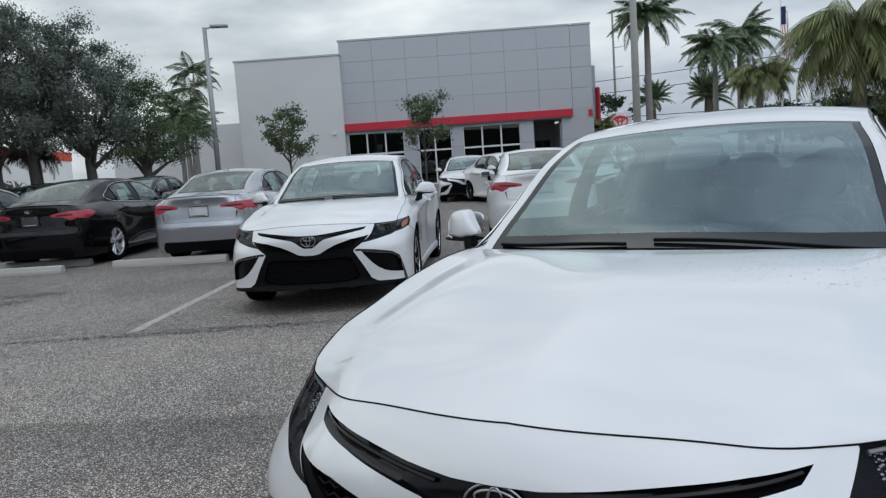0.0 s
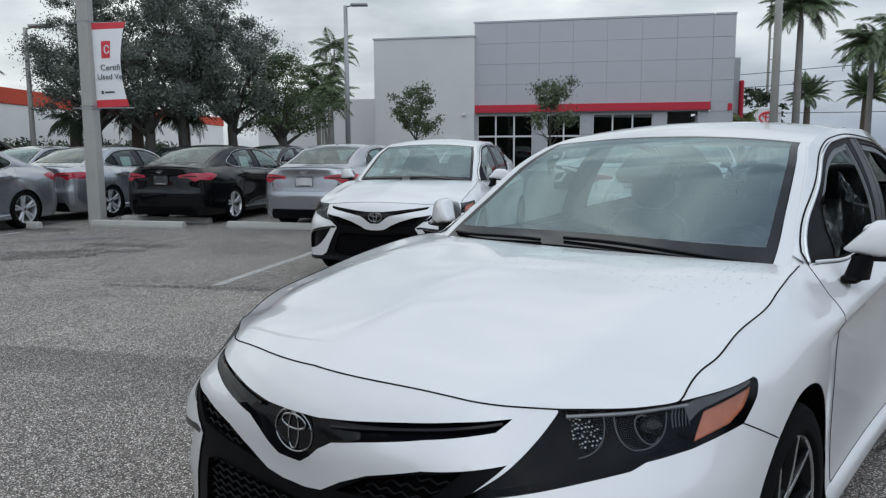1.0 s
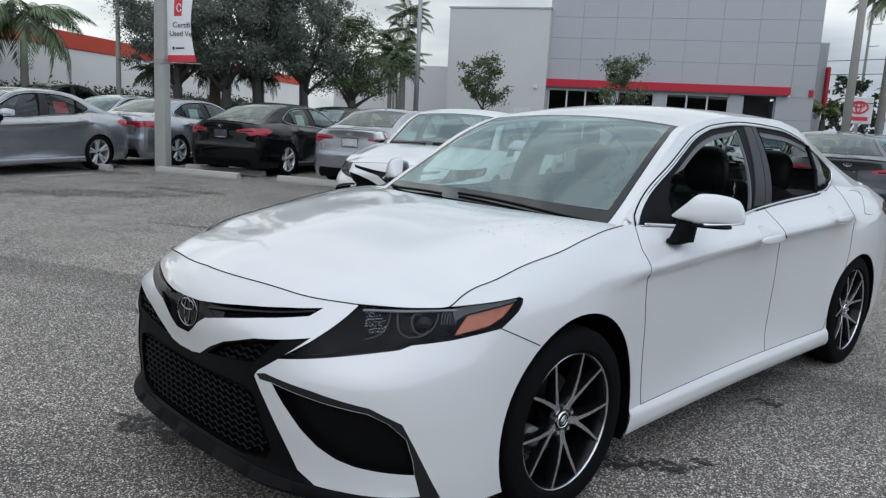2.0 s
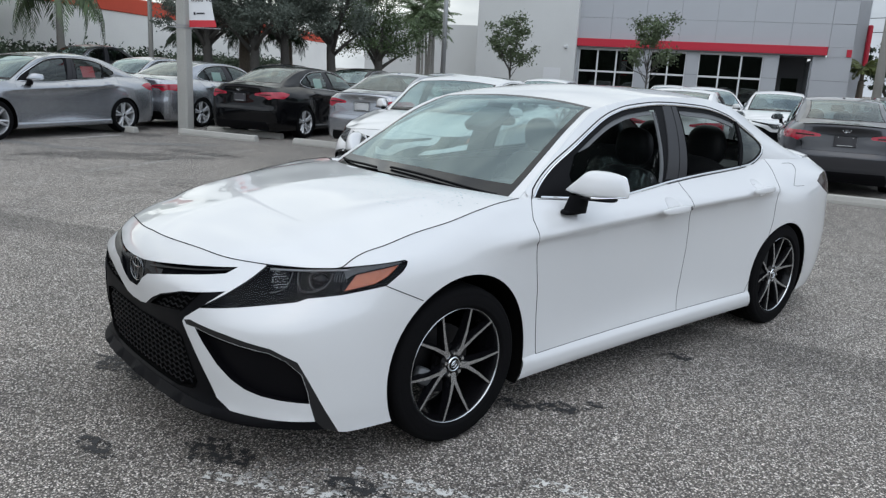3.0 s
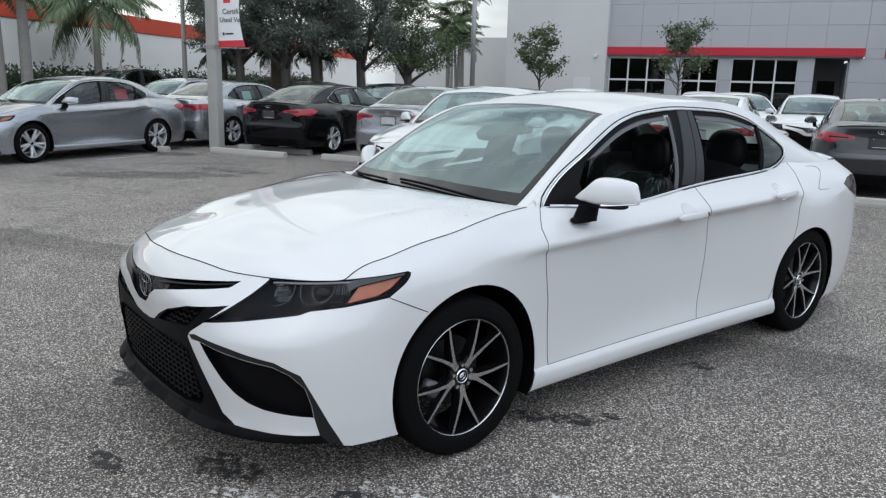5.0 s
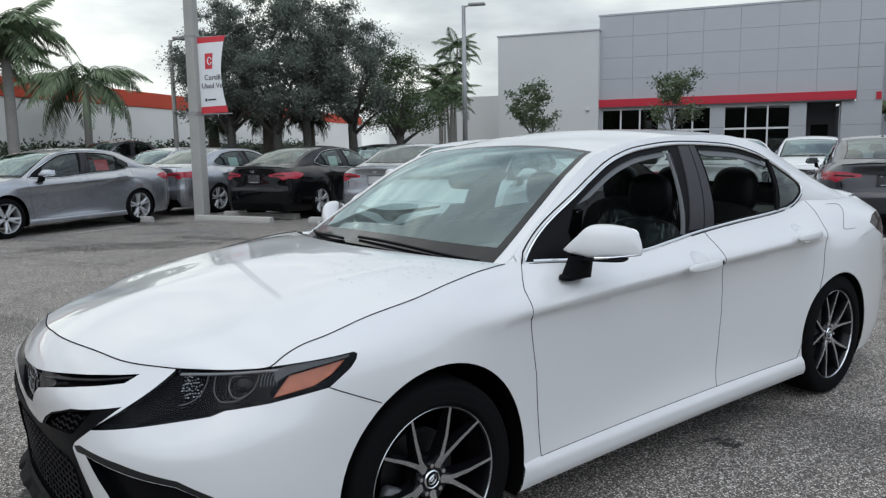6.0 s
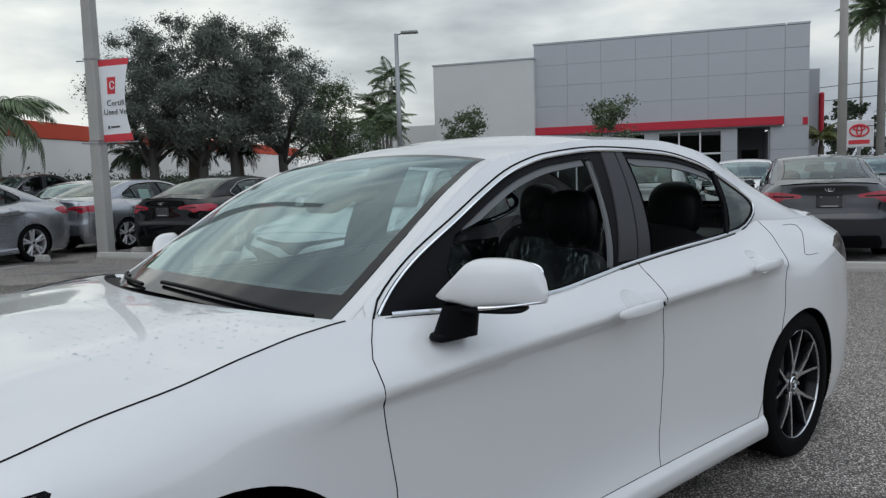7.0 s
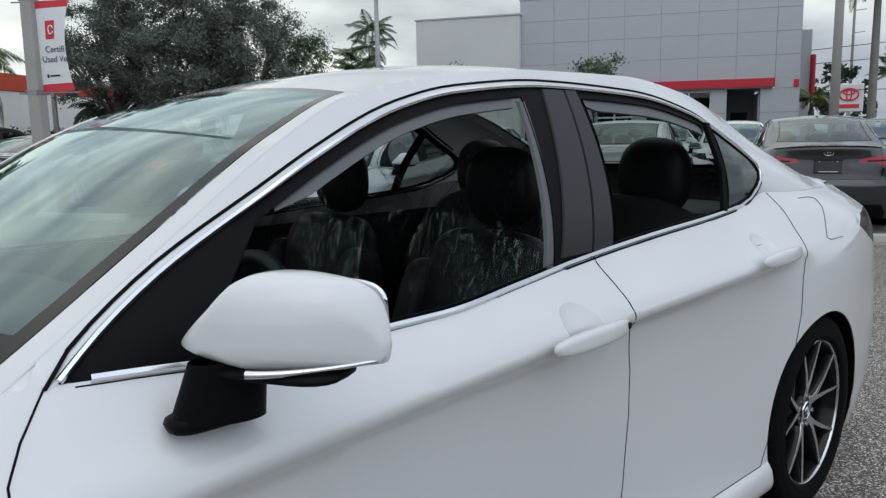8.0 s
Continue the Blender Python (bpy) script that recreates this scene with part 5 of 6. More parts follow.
def worn_paint(name, colour, cover):
    """Road paint with bare spots."""
    m = material(name, colour, .75, grain=.2, grain_size=60)
    n, l = m.node_tree.nodes, m.node_tree.links
    out = next(x for x in n if x.type == "OUTPUT_MATERIAL")
    co, tex, step = n.new("ShaderNodeTexCoord"), n.new("ShaderNodeTexNoise"), n.new("ShaderNodeMath")
    tex.inputs["Scale"].default_value, tex.inputs["Detail"].default_value, tex.inputs["Roughness"].default_value = 24, 9, .72
    step.operation, step.inputs[1].default_value = "GREATER_THAN", 1 - cover
    mix, clear = n.new("ShaderNodeMixShader"), n.new("ShaderNodeBsdfTransparent")
    l.new(co.outputs["Object"], tex.inputs["Vector"])
    l.new(tex.outputs["Fac"], step.inputs[0])
    l.new(step.outputs[0], mix.inputs[0])
    l.new(clear.outputs[0], mix.inputs[1])
    l.new(n["Principled BSDF"].outputs[0], mix.inputs[2])
    l.new(mix.outputs[0], out.inputs[0])
    return m


ASPHALT = asphalt_material()
FADED = worn_paint("faded_white_line", (.42, .41, .39), .56)
GHOST_LINE = worn_paint("nearly_gone_white_line", (.36, .355, .34), .46)
OLD_LINE = worn_paint("old_white_line", (.64, .63, .60), .47)
FLAKED = worn_paint("flaked_white_band", (.34, .335, .32), .44)
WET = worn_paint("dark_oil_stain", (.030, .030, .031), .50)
HEDGE_WALL = material("dark_green_wall", (.06, .075, .055), .9, grain=.4, grain_size=1.5, stain=.3, stain_size=.3)
GRASS = material("verge_grass", (.05, .075, .025), .9, grain=.4, grain_size=12, stain=.3, stain_size=1)

ground = mesh_object("ground", [(-600, -600, 0), (600, -600, 0), (600, 600, 0), (-600, 600, 0)], [(0, 1, 2, 3)], ASPHALT, smooth=False)
tagged(ground, "coarse grey worn asphalt of a parking lot", "asphalt", kind="structure")


def strip(name, a, b, width, mat, label, group="", z=.004):
    a, b = np.array(a, float), np.array(b, float)
    w = np.array((-(b - a)[1], (b - a)[0])) / np.linalg.norm(b - a) * width / 2
    v = [(*(a - w), z), (*(b - w), z), (*(b + w), z), (*(a + w), z)]
    return tagged(mesh_object(name, v, [(0, 1, 2, 3)], mat, smooth=False), label, "road marking", group, "structure")


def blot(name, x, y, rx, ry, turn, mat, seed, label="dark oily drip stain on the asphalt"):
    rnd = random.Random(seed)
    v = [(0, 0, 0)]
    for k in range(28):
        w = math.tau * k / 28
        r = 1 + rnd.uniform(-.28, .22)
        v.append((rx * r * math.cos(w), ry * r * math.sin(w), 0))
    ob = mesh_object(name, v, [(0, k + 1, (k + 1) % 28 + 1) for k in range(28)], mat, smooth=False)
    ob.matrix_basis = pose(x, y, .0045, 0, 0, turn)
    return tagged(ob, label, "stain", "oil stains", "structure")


FWD = np.array((-.43, .903))
SIDE = np.array((.903, .43))
for a, b, paint in (((-5.17, 0.83), (-6.62, 3.71), FADED), ((-7.40, -.42), (-9.22, 3.02), GHOST_LINE), ((-11.55, 0.52), (-12.11, 1.76), FADED)):
    strip("parking_line", a, b, .10, paint, "faded white parking bay line", "parking lines")
for a, b, w in (((.55, -2.35), (1.02, -2.02), .06), ((.85, -1.89), (1.46, -1.56), .06), ((1.32, -1.39), (1.75, -1.20), .075), ((.98, -2.04), (1.5, -1.70), .05)):
    strip("worn_line", a, b, w, OLD_LINE, "flaking white paint line on asphalt", "worn lines", .005)
strip("worn_line", (.60, -2.18), (1.42, -1.66), .17, FLAKED, "patchy remains of an old painted band on asphalt", "worn lines", .0035)
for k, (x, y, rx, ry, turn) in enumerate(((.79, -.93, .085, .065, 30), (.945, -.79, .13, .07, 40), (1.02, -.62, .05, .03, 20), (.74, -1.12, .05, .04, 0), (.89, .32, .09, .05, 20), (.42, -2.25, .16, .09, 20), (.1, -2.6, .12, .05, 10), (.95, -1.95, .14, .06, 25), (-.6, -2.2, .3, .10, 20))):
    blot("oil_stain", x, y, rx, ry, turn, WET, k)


PALE = worn_paint("pale_dusty_asphalt", (.20, .197, .19), .52)
for k, (x, y, rx, ry, turn) in enumerate(((-10.28, 2.0, 1.05, .16, 65), (-10.1, .3, .55, .13, 58), (-11.2, -.3, .9, .15, 30))):
    blot("pale_patch", x, y, rx, ry, turn, PALE, 60 + k, "pale dusty patch worn into the asphalt")
OLD_TAR = worn_paint("dark_worn_asphalt", (.045, .044, .042), .47)
for k, (x, y, rx, ry, turn) in enumerate(((-9.0, .55, 1.35, .5, 62), (-8.92, 1.92, .9, .2, 25), (-12.21, 2.05, .8, .35, 27), (-4.76, 0.89, 1.6, .10, 30))):
    blot("worn_patch", x, y, rx, ry, turn, OLD_TAR, 40 + k, "dark worn patch in the asphalt")


def wheel_stop(x, y, fx, fy, length=1.85):
    a, b = .075, .055
    prof = [(-a, 0), (-a, .04), (-b, .105), (-b + .015, .115), (b - .015, .115), (b, .105), (a, .04), (a, 0)]
    rows = [[(u, p, q) for p, q in prof] for u in (-length / 2, -length / 2 + .02, length / 2 - .02, length / 2)]
    for i in (0, 3):
        rows[i] = [(u, p * .9, q * .92) for u, p, q in rows[i]]
    v, f = grid_data(rows)
    f += [tuple(range(8)), tuple(24 + k for k in range(7, -1, -1))]
    ob = mesh_object("wheel_stop", v, [tuple(reversed(q)) for q in f], CONCRETE, smooth=False)
    ob.matrix_basis = pose(x, y, 0, 0, 0, math.degrees(math.atan2(fy, fx)))
    return tagged(ob, "weathered concrete wheel stop bar on asphalt", "wheel stop", "wheel stops")


for x, y in ((-11.3, 3.33), (-9.1, 4.65), (-13.33, 1.77), (-0.97, 7.91), (-11.71, 4.12)):
    wheel_stop(x, y, *SIDE)

# ---- dealership building ----
BU, BN = Vector((.8797, .4755, 0)), Vector((.4755, -.8797, 0))
BUILD = Matrix(((BU.x, -BN.x, 0, -26.72), (BU.y, -BN.y, 0, 33.19), (0, 0, 1, 0), (0, 0, 0, 1)))   # local x along the front, y into the building
ROOF_Z, BAND_LO, BAND_HI = 8.68, 3.42, 3.86
END_U = 13.43


def building():
    root = thing("dealership_building", "grey panelled dealership with red band and white side block", "building", m=BUILD)
    up = box_mesh((0, .10, BAND_HI - .02), (END_U + 1.2, 9, ROOF_Z - .06))
    part("upper_wall", up, PANEL_GAP, root, "", False)
    part("roof_edge", box_mesh((-.05, -.03, ROOF_Z - .07), (END_U + .02, 9, ROOF_Z + .03)), PANEL, root, "thin grey parapet cap", False)
    part("roof_edge", box_mesh((END_U + .10, -.03, ROOF_Z - .07), (END_U + 1.22, 9, ROOF_Z + .03)), PANEL, root, "thin grey parapet cap", False)
    part("red_band", box_mesh((-.02, -.30, BAND_LO), (END_U - .05, .12, BAND_HI), .015), RED_BAND, root, "red metal fascia band", False)
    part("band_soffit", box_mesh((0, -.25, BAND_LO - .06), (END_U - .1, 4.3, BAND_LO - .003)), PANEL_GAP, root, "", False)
    # ground floor: piers, glazing, recess
    for a, b in ((0, .18), (3.45, 4.30), (6.25, 6.95), (10.3, 11.1), (12.75, END_U + 1.2)):
        part("pier", box_mesh((a, .0, 0), (b, 1.2, BAND_LO - .07)), PANEL, root, "", False)
        for z in (1.05, 2.1):
            part("pier_joint", box_mesh((a - .003, -.006, z), (b + .003, .02, z + .018)), PANEL_GAP, root, "", False)
    part("end_pier", box_mesh((END_U + .0, -.02, BAND_LO - .07), (END_U + 1.2, .12, BAND_HI)), PANEL, root, "", False)
    for a, b, cols in ((.18, 3.45, 3), (4.30, 6.25, 2), (6.95, 10.3, 3)):
        win = part("window", box_mesh((a, .10, BAND_LO - .19), (b, .18, BAND_LO - .07)), FRAME_WHITE, root, "white framed shop window", False)
        for k in range(cols + 1):
            x = a + (b - a) * k / cols
            part("mullion", box_mesh((x - .045, .095, 0), (x + .045, .185, BAND_LO - .19)), FRAME_WHITE, win, "", False)
        for z in (.0, 1.98):
            part("transom", box_mesh((a, .10, z), (b, .18, z + .10)), FRAME_WHITE, win, "", False)
        for k in range(cols):
            x0, x1 = a + (b - a) * k / cols + .04, a + (b - a) * (k + 1) / cols - .04
            part("pane", box_mesh((x0, .135, .08), (x1, .147, 2.0)), SHOP_GLASS, win, "", False)
            part("pane", box_mesh((x0, .135, 2.06), (x1, .147, BAND_LO - .17)), SHOP_GLASS, win, "", False)
    part("showroom", box_mesh((.1, 4.0, 0), (11.1, 4.2, BAND_LO - .062)), INDOOR, root, "dim showroom inside", False)
    part("showroom_floor", box_mesh((.1, .2, .005), (11.1, 4.0, .03)), INDOOR, root, "", False)
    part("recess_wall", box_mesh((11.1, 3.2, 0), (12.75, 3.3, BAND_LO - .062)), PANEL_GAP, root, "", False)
    part("recess_door", box_mesh((11.5, 3.12, 0), (12.4, 3.19, 2.2)), SHOP_GLASS, root, "", False)
    part("recess_side", box_mesh((12.68, .3, 0), (12.745, 3.2, 3.15)), PANEL, root, "", False)
    # white block beside it
    part("side_block", box_mesh((-6.03, -.55, 0), (.06, 9, 7.78), .03), STUCCO, root, "plain white stucco block", False)
    part("block_cap", box_mesh((-6.08, -.60, 7.784), (.10, 9, 7.87)), PANEL, root, "", False)
    part("service_door", box_mesh((-1.75, -.585, 0), (-.75, -.552, 2.1)), FRAME_WHITE, root, "white steel service door", False)
    part("wall_lamp", box_mesh((-.62, -.72, 3.25), (-.42, -.552, 3.40), .02), FRAME_WHITE, root, "small wall camera", False)
    part("low_wing", box_mesh((-15.5, 3.5, 0), (-6.36, 12, 4.6)), STUCCO, root, "low white wing", False)
    # corner tower with a red sign, seen edge on
    part("corner_tower", box_mesh((END_U + 1.25, 8.0, 0), (END_U + 2.85, 9.4, 7.15), .06), PANEL, root, "", False)
    part("corner_sign", box_mesh((END_U + 2.80, 7.70, 3.15), (END_U + 3.08, 8.25, 5.65), .1), RED_BAND, root, "red oval sign on the corner", False)
    part("corner_cap", box_mesh((END_U + .90, -.08, BAND_LO - .04), (END_U + 1.14, -.024, BAND_HI - .10)), RED_BAND, root, "", False)
    # cladding panels
    rows, cols = 4, 7
    h, w = (ROOF_Z - .08 - BAND_HI) / rows, END_U / cols
    base = box_mesh((.005, 0, .005), (w - .005, .09, h - .005), .004)
    me = bpy.data.meshes.new("wall_panel")
    base.to_mesh(me)
    base.free()
    me.materials.append(PANEL)
    slim = box_mesh((.008, 0, .008), (1.2 - .02, .09, h - .008), .004)
    me2 = bpy.data.meshes.new("wall_panel")
    slim.to_mesh(me2)
    slim.free()
    me2.materials.append(PANEL)
    for i in range(rows):
        for k in range(cols + 1):
            p = new("wall_panel", me if k < cols else me2)
            p.parent = root
            p.location = (k * w, 0, BAND_HI + i * h)


building()


def boundary_wall():
    a, d = np.array((-29.99, 2.88)), np.array((-.648, .762))
    m = Matrix(((d[0], -d[1], 0, a[0]), (d[1], d[0], 0, a[1]), (0, 0, 1, 0), (0, 0, 0, 1)))
    root = thing("neighbour_building", "long low cream building with orange-red parapet", "building", m=m)
    part("long_wall", box_mesh((-26, .02, 0), (47, 8, 3.50), .02), STUCCO_WARM, root, "cream stucco wall", False)
    part("parapet", box_mesh((-26.1, -.04, 3.504), (47.1, 8.1, 4.24), .02), ORANGE_BAND, root, "orange-red painted parapet", False)


boundary_wall()


# ---- plants ----
def leaf_cloud(name, spots, count, size, mat, parent, seed, long=2.0, label=""):
    """Many small leaves round spots (x, y, z, radius); one mesh."""
    rnd = np.random.RandomState(seed)
    spots = np.array(spots)
    pick = rnd.choice(len(spots), count, p=spots[:, 3] ** 2 / (spots[:, 3] ** 2).sum())
    way = rnd.normal(size=(count, 3))
    way /= np.linalg.norm(way, axis=1)[:, None]
    r = spots[pick, 3] * np.abs(rnd.normal(size=count)) ** .7 * .95
    c = spots[pick, :3] + way * r[:, None] * (1, 1, .75)
    a = rnd.normal(size=(count, 3))
    a /= np.linalg.norm(a, axis=1)[:, None]
    b = np.cross(a, rnd.normal(size=(count, 3)))
    b /= np.linalg.norm(b, axis=1)[:, None]
    s = size * (.6 + .8 * rnd.rand(count))[:, None]
    v = np.stack([c - a * s * long * .5, c + b * s * .5, c + a * s * long * .5, c - b * s * .5], 1).reshape(-1, 3)
    f = np.arange(count * 4).reshape(-1, 4)
    me = bpy.data.meshes.new(name)
    me.from_pydata(v.tolist(), [], f.tolist())
    me.materials.append(mat)
    ob = new(name, me)
    ob.parent = parent
    if label:
        ob["label"] = label
    return ob


def limb(points, radii, sides=8):
    return tube_data(points, radii, sides)


def oak(x, y, height, spread, seed, leaves=22000, trunk_h=2.2, mat=OAK_LEAF, label="dark green live oak with a wide dense crown", leaf=.043):
    rnd = random.Random(seed)
    root = thing("oak_tree", label, "tree", "oak trees", m=pose(x, y, 0, 0, 0, rnd.uniform(0, 360)))
    lots, spots = [], []
    lots.append(limb([(0, 0, -.1), (.03, .02, trunk_h * .5), (.05, -.04, trunk_h), (.02, .05, trunk_h + height * .18)], [.26, .20, .17, .12]))
    for k in range(9):
        w = math.tau * k / 9 + rnd.uniform(-.3, .3)
        reach = spread * rnd.uniform(.55, 1.0)
        z0 = trunk_h * rnd.uniform(.8, 1.25)
        z1 = trunk_h + (height - trunk_h) * rnd.uniform(.15, .85)
        p = [(0, 0, z0), (math.cos(w) * reach * .4, math.sin(w) * reach * .4, z0 + (z1 - z0) * .55), (math.cos(w) * reach * .8, math.sin(w) * reach * .8, z1)]
        lots.append(limb(p, [.10, .06, .02], 6))
        for j in range(3):
            u = rnd.uniform(.45, 1.05)
            cx, cy, cz = math.cos(w) * reach * u * .8, math.sin(w) * reach * u * .8, z0 + (z1 - z0) * u
            q = (cx + rnd.uniform(-.9, .9), cy + rnd.uniform(-.9, .9), cz + rnd.uniform(.2, 1.1))
            lots.append(limb([(cx * .7, cy * .7, z0 + (z1 - z0) * u * .7), (cx, cy, cz), q], [.04, .025, .01], 5))
            spots.append((*q, rnd.uniform(.25, .58)))
        spots.append((p[2][0], p[2][1], p[2][2], rnd.uniform(.3, .62)))
    for k in range(64):
        w, u = rnd.uniform(0, math.tau), rnd.random() ** .45
        z = trunk_h + (height - trunk_h) * rnd.uniform(.12, 1)
        lim = spread * math.sqrt(max(.05, 1 - ((z - trunk_h - (height - trunk_h) * .4) / ((height - trunk_h) * .62)) ** 2))
        spots.append((math.cos(w) * lim * u, math.sin(w) * lim * u, z, rnd.uniform(.20, .50)))
    v, f = join(*lots)
    mesh_object("trunk", v, f, BARK, root)
    leaf_cloud("crown", spots, leaves, leaf, mat, root, seed)
    return root


def frond(length, droop, leaf_len, pairs, rnd, hang=.5):
    """One feather leaf along +x: a rib and two rows of narrow leaflets."""
    rib = [(length * u * math.cos(droop * u * .6), 0, length * (.35 * u - droop * u * u * .75)) for u in np.linspace(0, 1, 9)]
    lots = [tube_data(rib, [.022 - .018 * k / 8 for k in range(9)], 4)]
    v, f = [], []
    rib = np.array(rib)
    for k in range(pairs):
        u = .12 + .86 * k / pairs
        i = min(int(u * 8), 7)
        p = rib[i] + (rib[i + 1] - rib[i]) * (u * 8 - i)
        t = rib[i + 1] - rib[i]
        t = t / np.linalg.norm(t)
        for side in (-1, 1):
            l = leaf_len * math.sin(math.pi * min(1, .18 + u * .8)) * rnd.uniform(.8, 1.1)
            tip = p + t * l * .45 + np.array((0, side * l * .75, -hang * l * rnd.uniform(.6, 1.2)))
            mid = (p + tip) / 2 + (0, 0, l * .06)
            wide = t * .034 * (leaf_len / .5)
            o = len(v)
            v += [p, mid + wide, tip, mid - wide]
            f.append((o, o + 1, o + 2, o + 3))
    return join(*lots, (v, f))


def palm(x, y, height, frond_len, count, seed, mat=PALM_LEAF, trunk_r=.16, bark=PALM_BARK, label="", hang=.5, droop=(.4, 1.3), lean=0.0, shaft=True, pairs=34, group="palm trees", stems=1, rise=(-.75, .35)):
    rnd = random.Random(seed)
    root = thing("palm_tree", label or "tall palm with a smooth grey trunk and feather fronds", "palm", group, m=pose(x, y, 0, 0, 0, rnd.uniform(0, 360)))
    trunks, lots = [], []
    for s in range(stems):
        ox, oy = (0, 0) if stems == 1 else (rnd.uniform(-.7, .7), rnd.uniform(-.7, .7))
        h = height * (1 if stems == 1 else rnd.uniform(.6, 1.05))
        bend = lean + (rnd.uniform(-.5, .5) if stems > 1 else 0)
        line = [(ox + bend * (u ** 2), oy, h * u - .05) for u in np.linspace(0, 1, 12)]
        swell = [trunk_r * (1.25 - .35 * u + .12 * math.sin(u * 3)) for u in np.linspace(0, 1, 12)]
        trunks.append(tube_data(line, swell, 10))
        top = np.array(line[-1])
        if shaft:
            trunks.append(tube_data([top - (0, 0, .1), top + (0, 0, .45), top + (0, 0, .8)], [trunk_r * .75, trunk_r * .62, trunk_r * .3], 8))
            top = top + (0, 0, .65)
        for k in range(count):
            w = math.tau * k / count + rnd.uniform(-.25, .25)
            v, f = frond(frond_len * rnd.uniform(.8, 1.1), rnd.uniform(*droop), .34 * frond_len ** .6, pairs, rnd, hang)
            turn = Matrix.Translation(top) @ Matrix.Rotation(w, 4, "Z") @ Matrix.Rotation(rnd.uniform(*rise), 4, "Y")
            lots.append(([turn @ Vector(p) for p in v], f))
    v, f = join(*trunks)
    mesh_object("trunk", v, f, bark, root)
    v, f = join(*lots)
    mesh_object("crown", v, f, mat, root, smooth=False)
    return root


def small_tree(x, y, height, seed):
    rnd = random.Random(seed)
    root = thing("young_tree", "young thin-stemmed tree with a sparse light green crown", "tree", "young trees", m=pose(x, y, 0))
    lots, spots = [limb([(0, 0, 0), (.02, .02, height * .35), (0, 0, height * .6)], [.05, .04, .03], 6)], []
    for k in range(16):
        w = math.tau * k / 16 + rnd.uniform(-.3, .3)
        z0 = height * rnd.uniform(.28, .5)
        out = rnd.uniform(.55, 1.25)
        z1 = height * rnd.uniform(.48, .97)
        p = [(0, 0, z0), (math.cos(w) * out * .6, math.sin(w) * out * .6, (z0 + z1) / 2), (math.cos(w) * out, math.sin(w) * out, z1)]
        lots.append(limb(p, [.022, .014, .005], 5))
        if z1 > height * .55:
            spots.append((*p[2], rnd.uniform(.25, .42)))
            spots.append((*((np.array(p[1]) + p[2]) / 2), rnd.uniform(.18, .3)))
    for k in range(10):
        w = rnd.uniform(0, math.tau)
        u = rnd.uniform(.1, .75)
        spots.append((math.cos(w) * u, math.sin(w) * u, height * rnd.uniform(.7, 1), rnd.uniform(.25, .4)))
    v, f = join(*lots)
    mesh_object("trunk", v, f, BARK, root)
    leaf_cloud("crown", spots, 4200, .065, CRAPE_LEAF, root, seed)


# oaks before the cream wall
for k, (x, y, h, s, leaves) in enumerate(((-27.2, 10.5, 7.1, 2.5, 42000), (-25.98, 11.88, 7.65, 3.1, 54000), (-25.76, 13.18, 7.26, 3.0, 50000), (-25.05, 14.98, 6.39, 2.61, 38000))):
    oak(x, y, h, s, 20 + k, leaves)
oak(-24.52, 17.07, 5.23, 1.9, 31, 26000, 1.6, FRESH_LEAF, "bright green bushy tree beside the oaks")
# shaggy palms under the oaks
for k, (x, y, h) in enumerate(((-28.51, 10.27, 2.52), (-28.09, 12.56, 2.81), (-26.76, 13.87, 2.71))):
    palm(x, y, h, 1.3, 20, 50 + k, HEDGE_LEAF, .20, SHAG_BARK, "short shaggy-trunked palm beneath the oaks", .9, (.8, 1.6), 0, False, 20)
# palms on the open lot side
palm(-23.86, 1.2, 3.87, 2.3, 26, 61, PALM_LEAF, .13, PALM_BARK, "palm with drooping fronds before the cream wall", .7)
palm(-23.75, 1.91, 4.45, 2.3, 26, 62, PALM_LEAF, .14, PALM_BARK, "palm with drooping fronds before the cream wall", .7)
palm(-29.06, 5.47, 3.48, 2.9, 20, 63, PALM_LEAF, .12, PALM_BARK, "small palm with arching hanging fronds", 1.1, (.9, 1.7))
palm(-30.78, 25.4, 6.1, 1.8, 15, 64, PALM_LEAF, .06, PALM_BARK, "clump of slender palms beside the white block", .5, (.4, 1.1), 0, True, 24, "palm clump", 4)
palm(-29.72, 24.44, 4.84, 1.6, 14, 65, PALM_LEAF, .06, PALM_BARK, "clump of slender palms beside the white block", .5, (.4, 1.1), 0, True, 24, "palm clump", 4)
small_tree(-22.45, 23.18, 4.16, 71)
small_tree(-18.47, 28.39, 4.6, 72)
# royal palms and others beyond the building
palm(-11.77, 44.7, 8.71, 2.9, 40, 81, PALM_LEAF, .175, PALM_BARK, "tall royal palm with a smooth pale trunk", .55, (.5, 1.4))
palm(-6.55, 37.47, 5.41, 2.1, 38, 82, PALM_LEAF, .12, PALM_BARK, "royal palm with a smooth pale trunk", .6, (.5, 1.5), rise=(-1.0, .5))
palm(-5.86, 40.82, 6.2, 2.6, 38, 83, PALM_LEAF, .14, PALM_BARK, "royal palm with a smooth pale trunk", .6, (.5, 1.5), rise=(-1.1, .5))
palm(-4.3, 36.04, 3.9, 2.0, 44, 84, PALM_YELLOW, .16, PALM_BARK, "yellow-green drooping palm by the parking row", 1.2, (.9, 1.6))
palm(0.0, 28.66, 4.6, 3.4, 54, 85, PALM_YELLOW, .22, SHAG_BARK, "large yellow-green drooping palm by the parking row", 1.8, (.9, 1.75))
palm(1.79, 30.57, 4.1, 2.9, 46, 86, PALM_YELLOW, .22, SHAG_BARK, "large yellow-green drooping palm by the parking row", 1.8, (.9, 1.75))
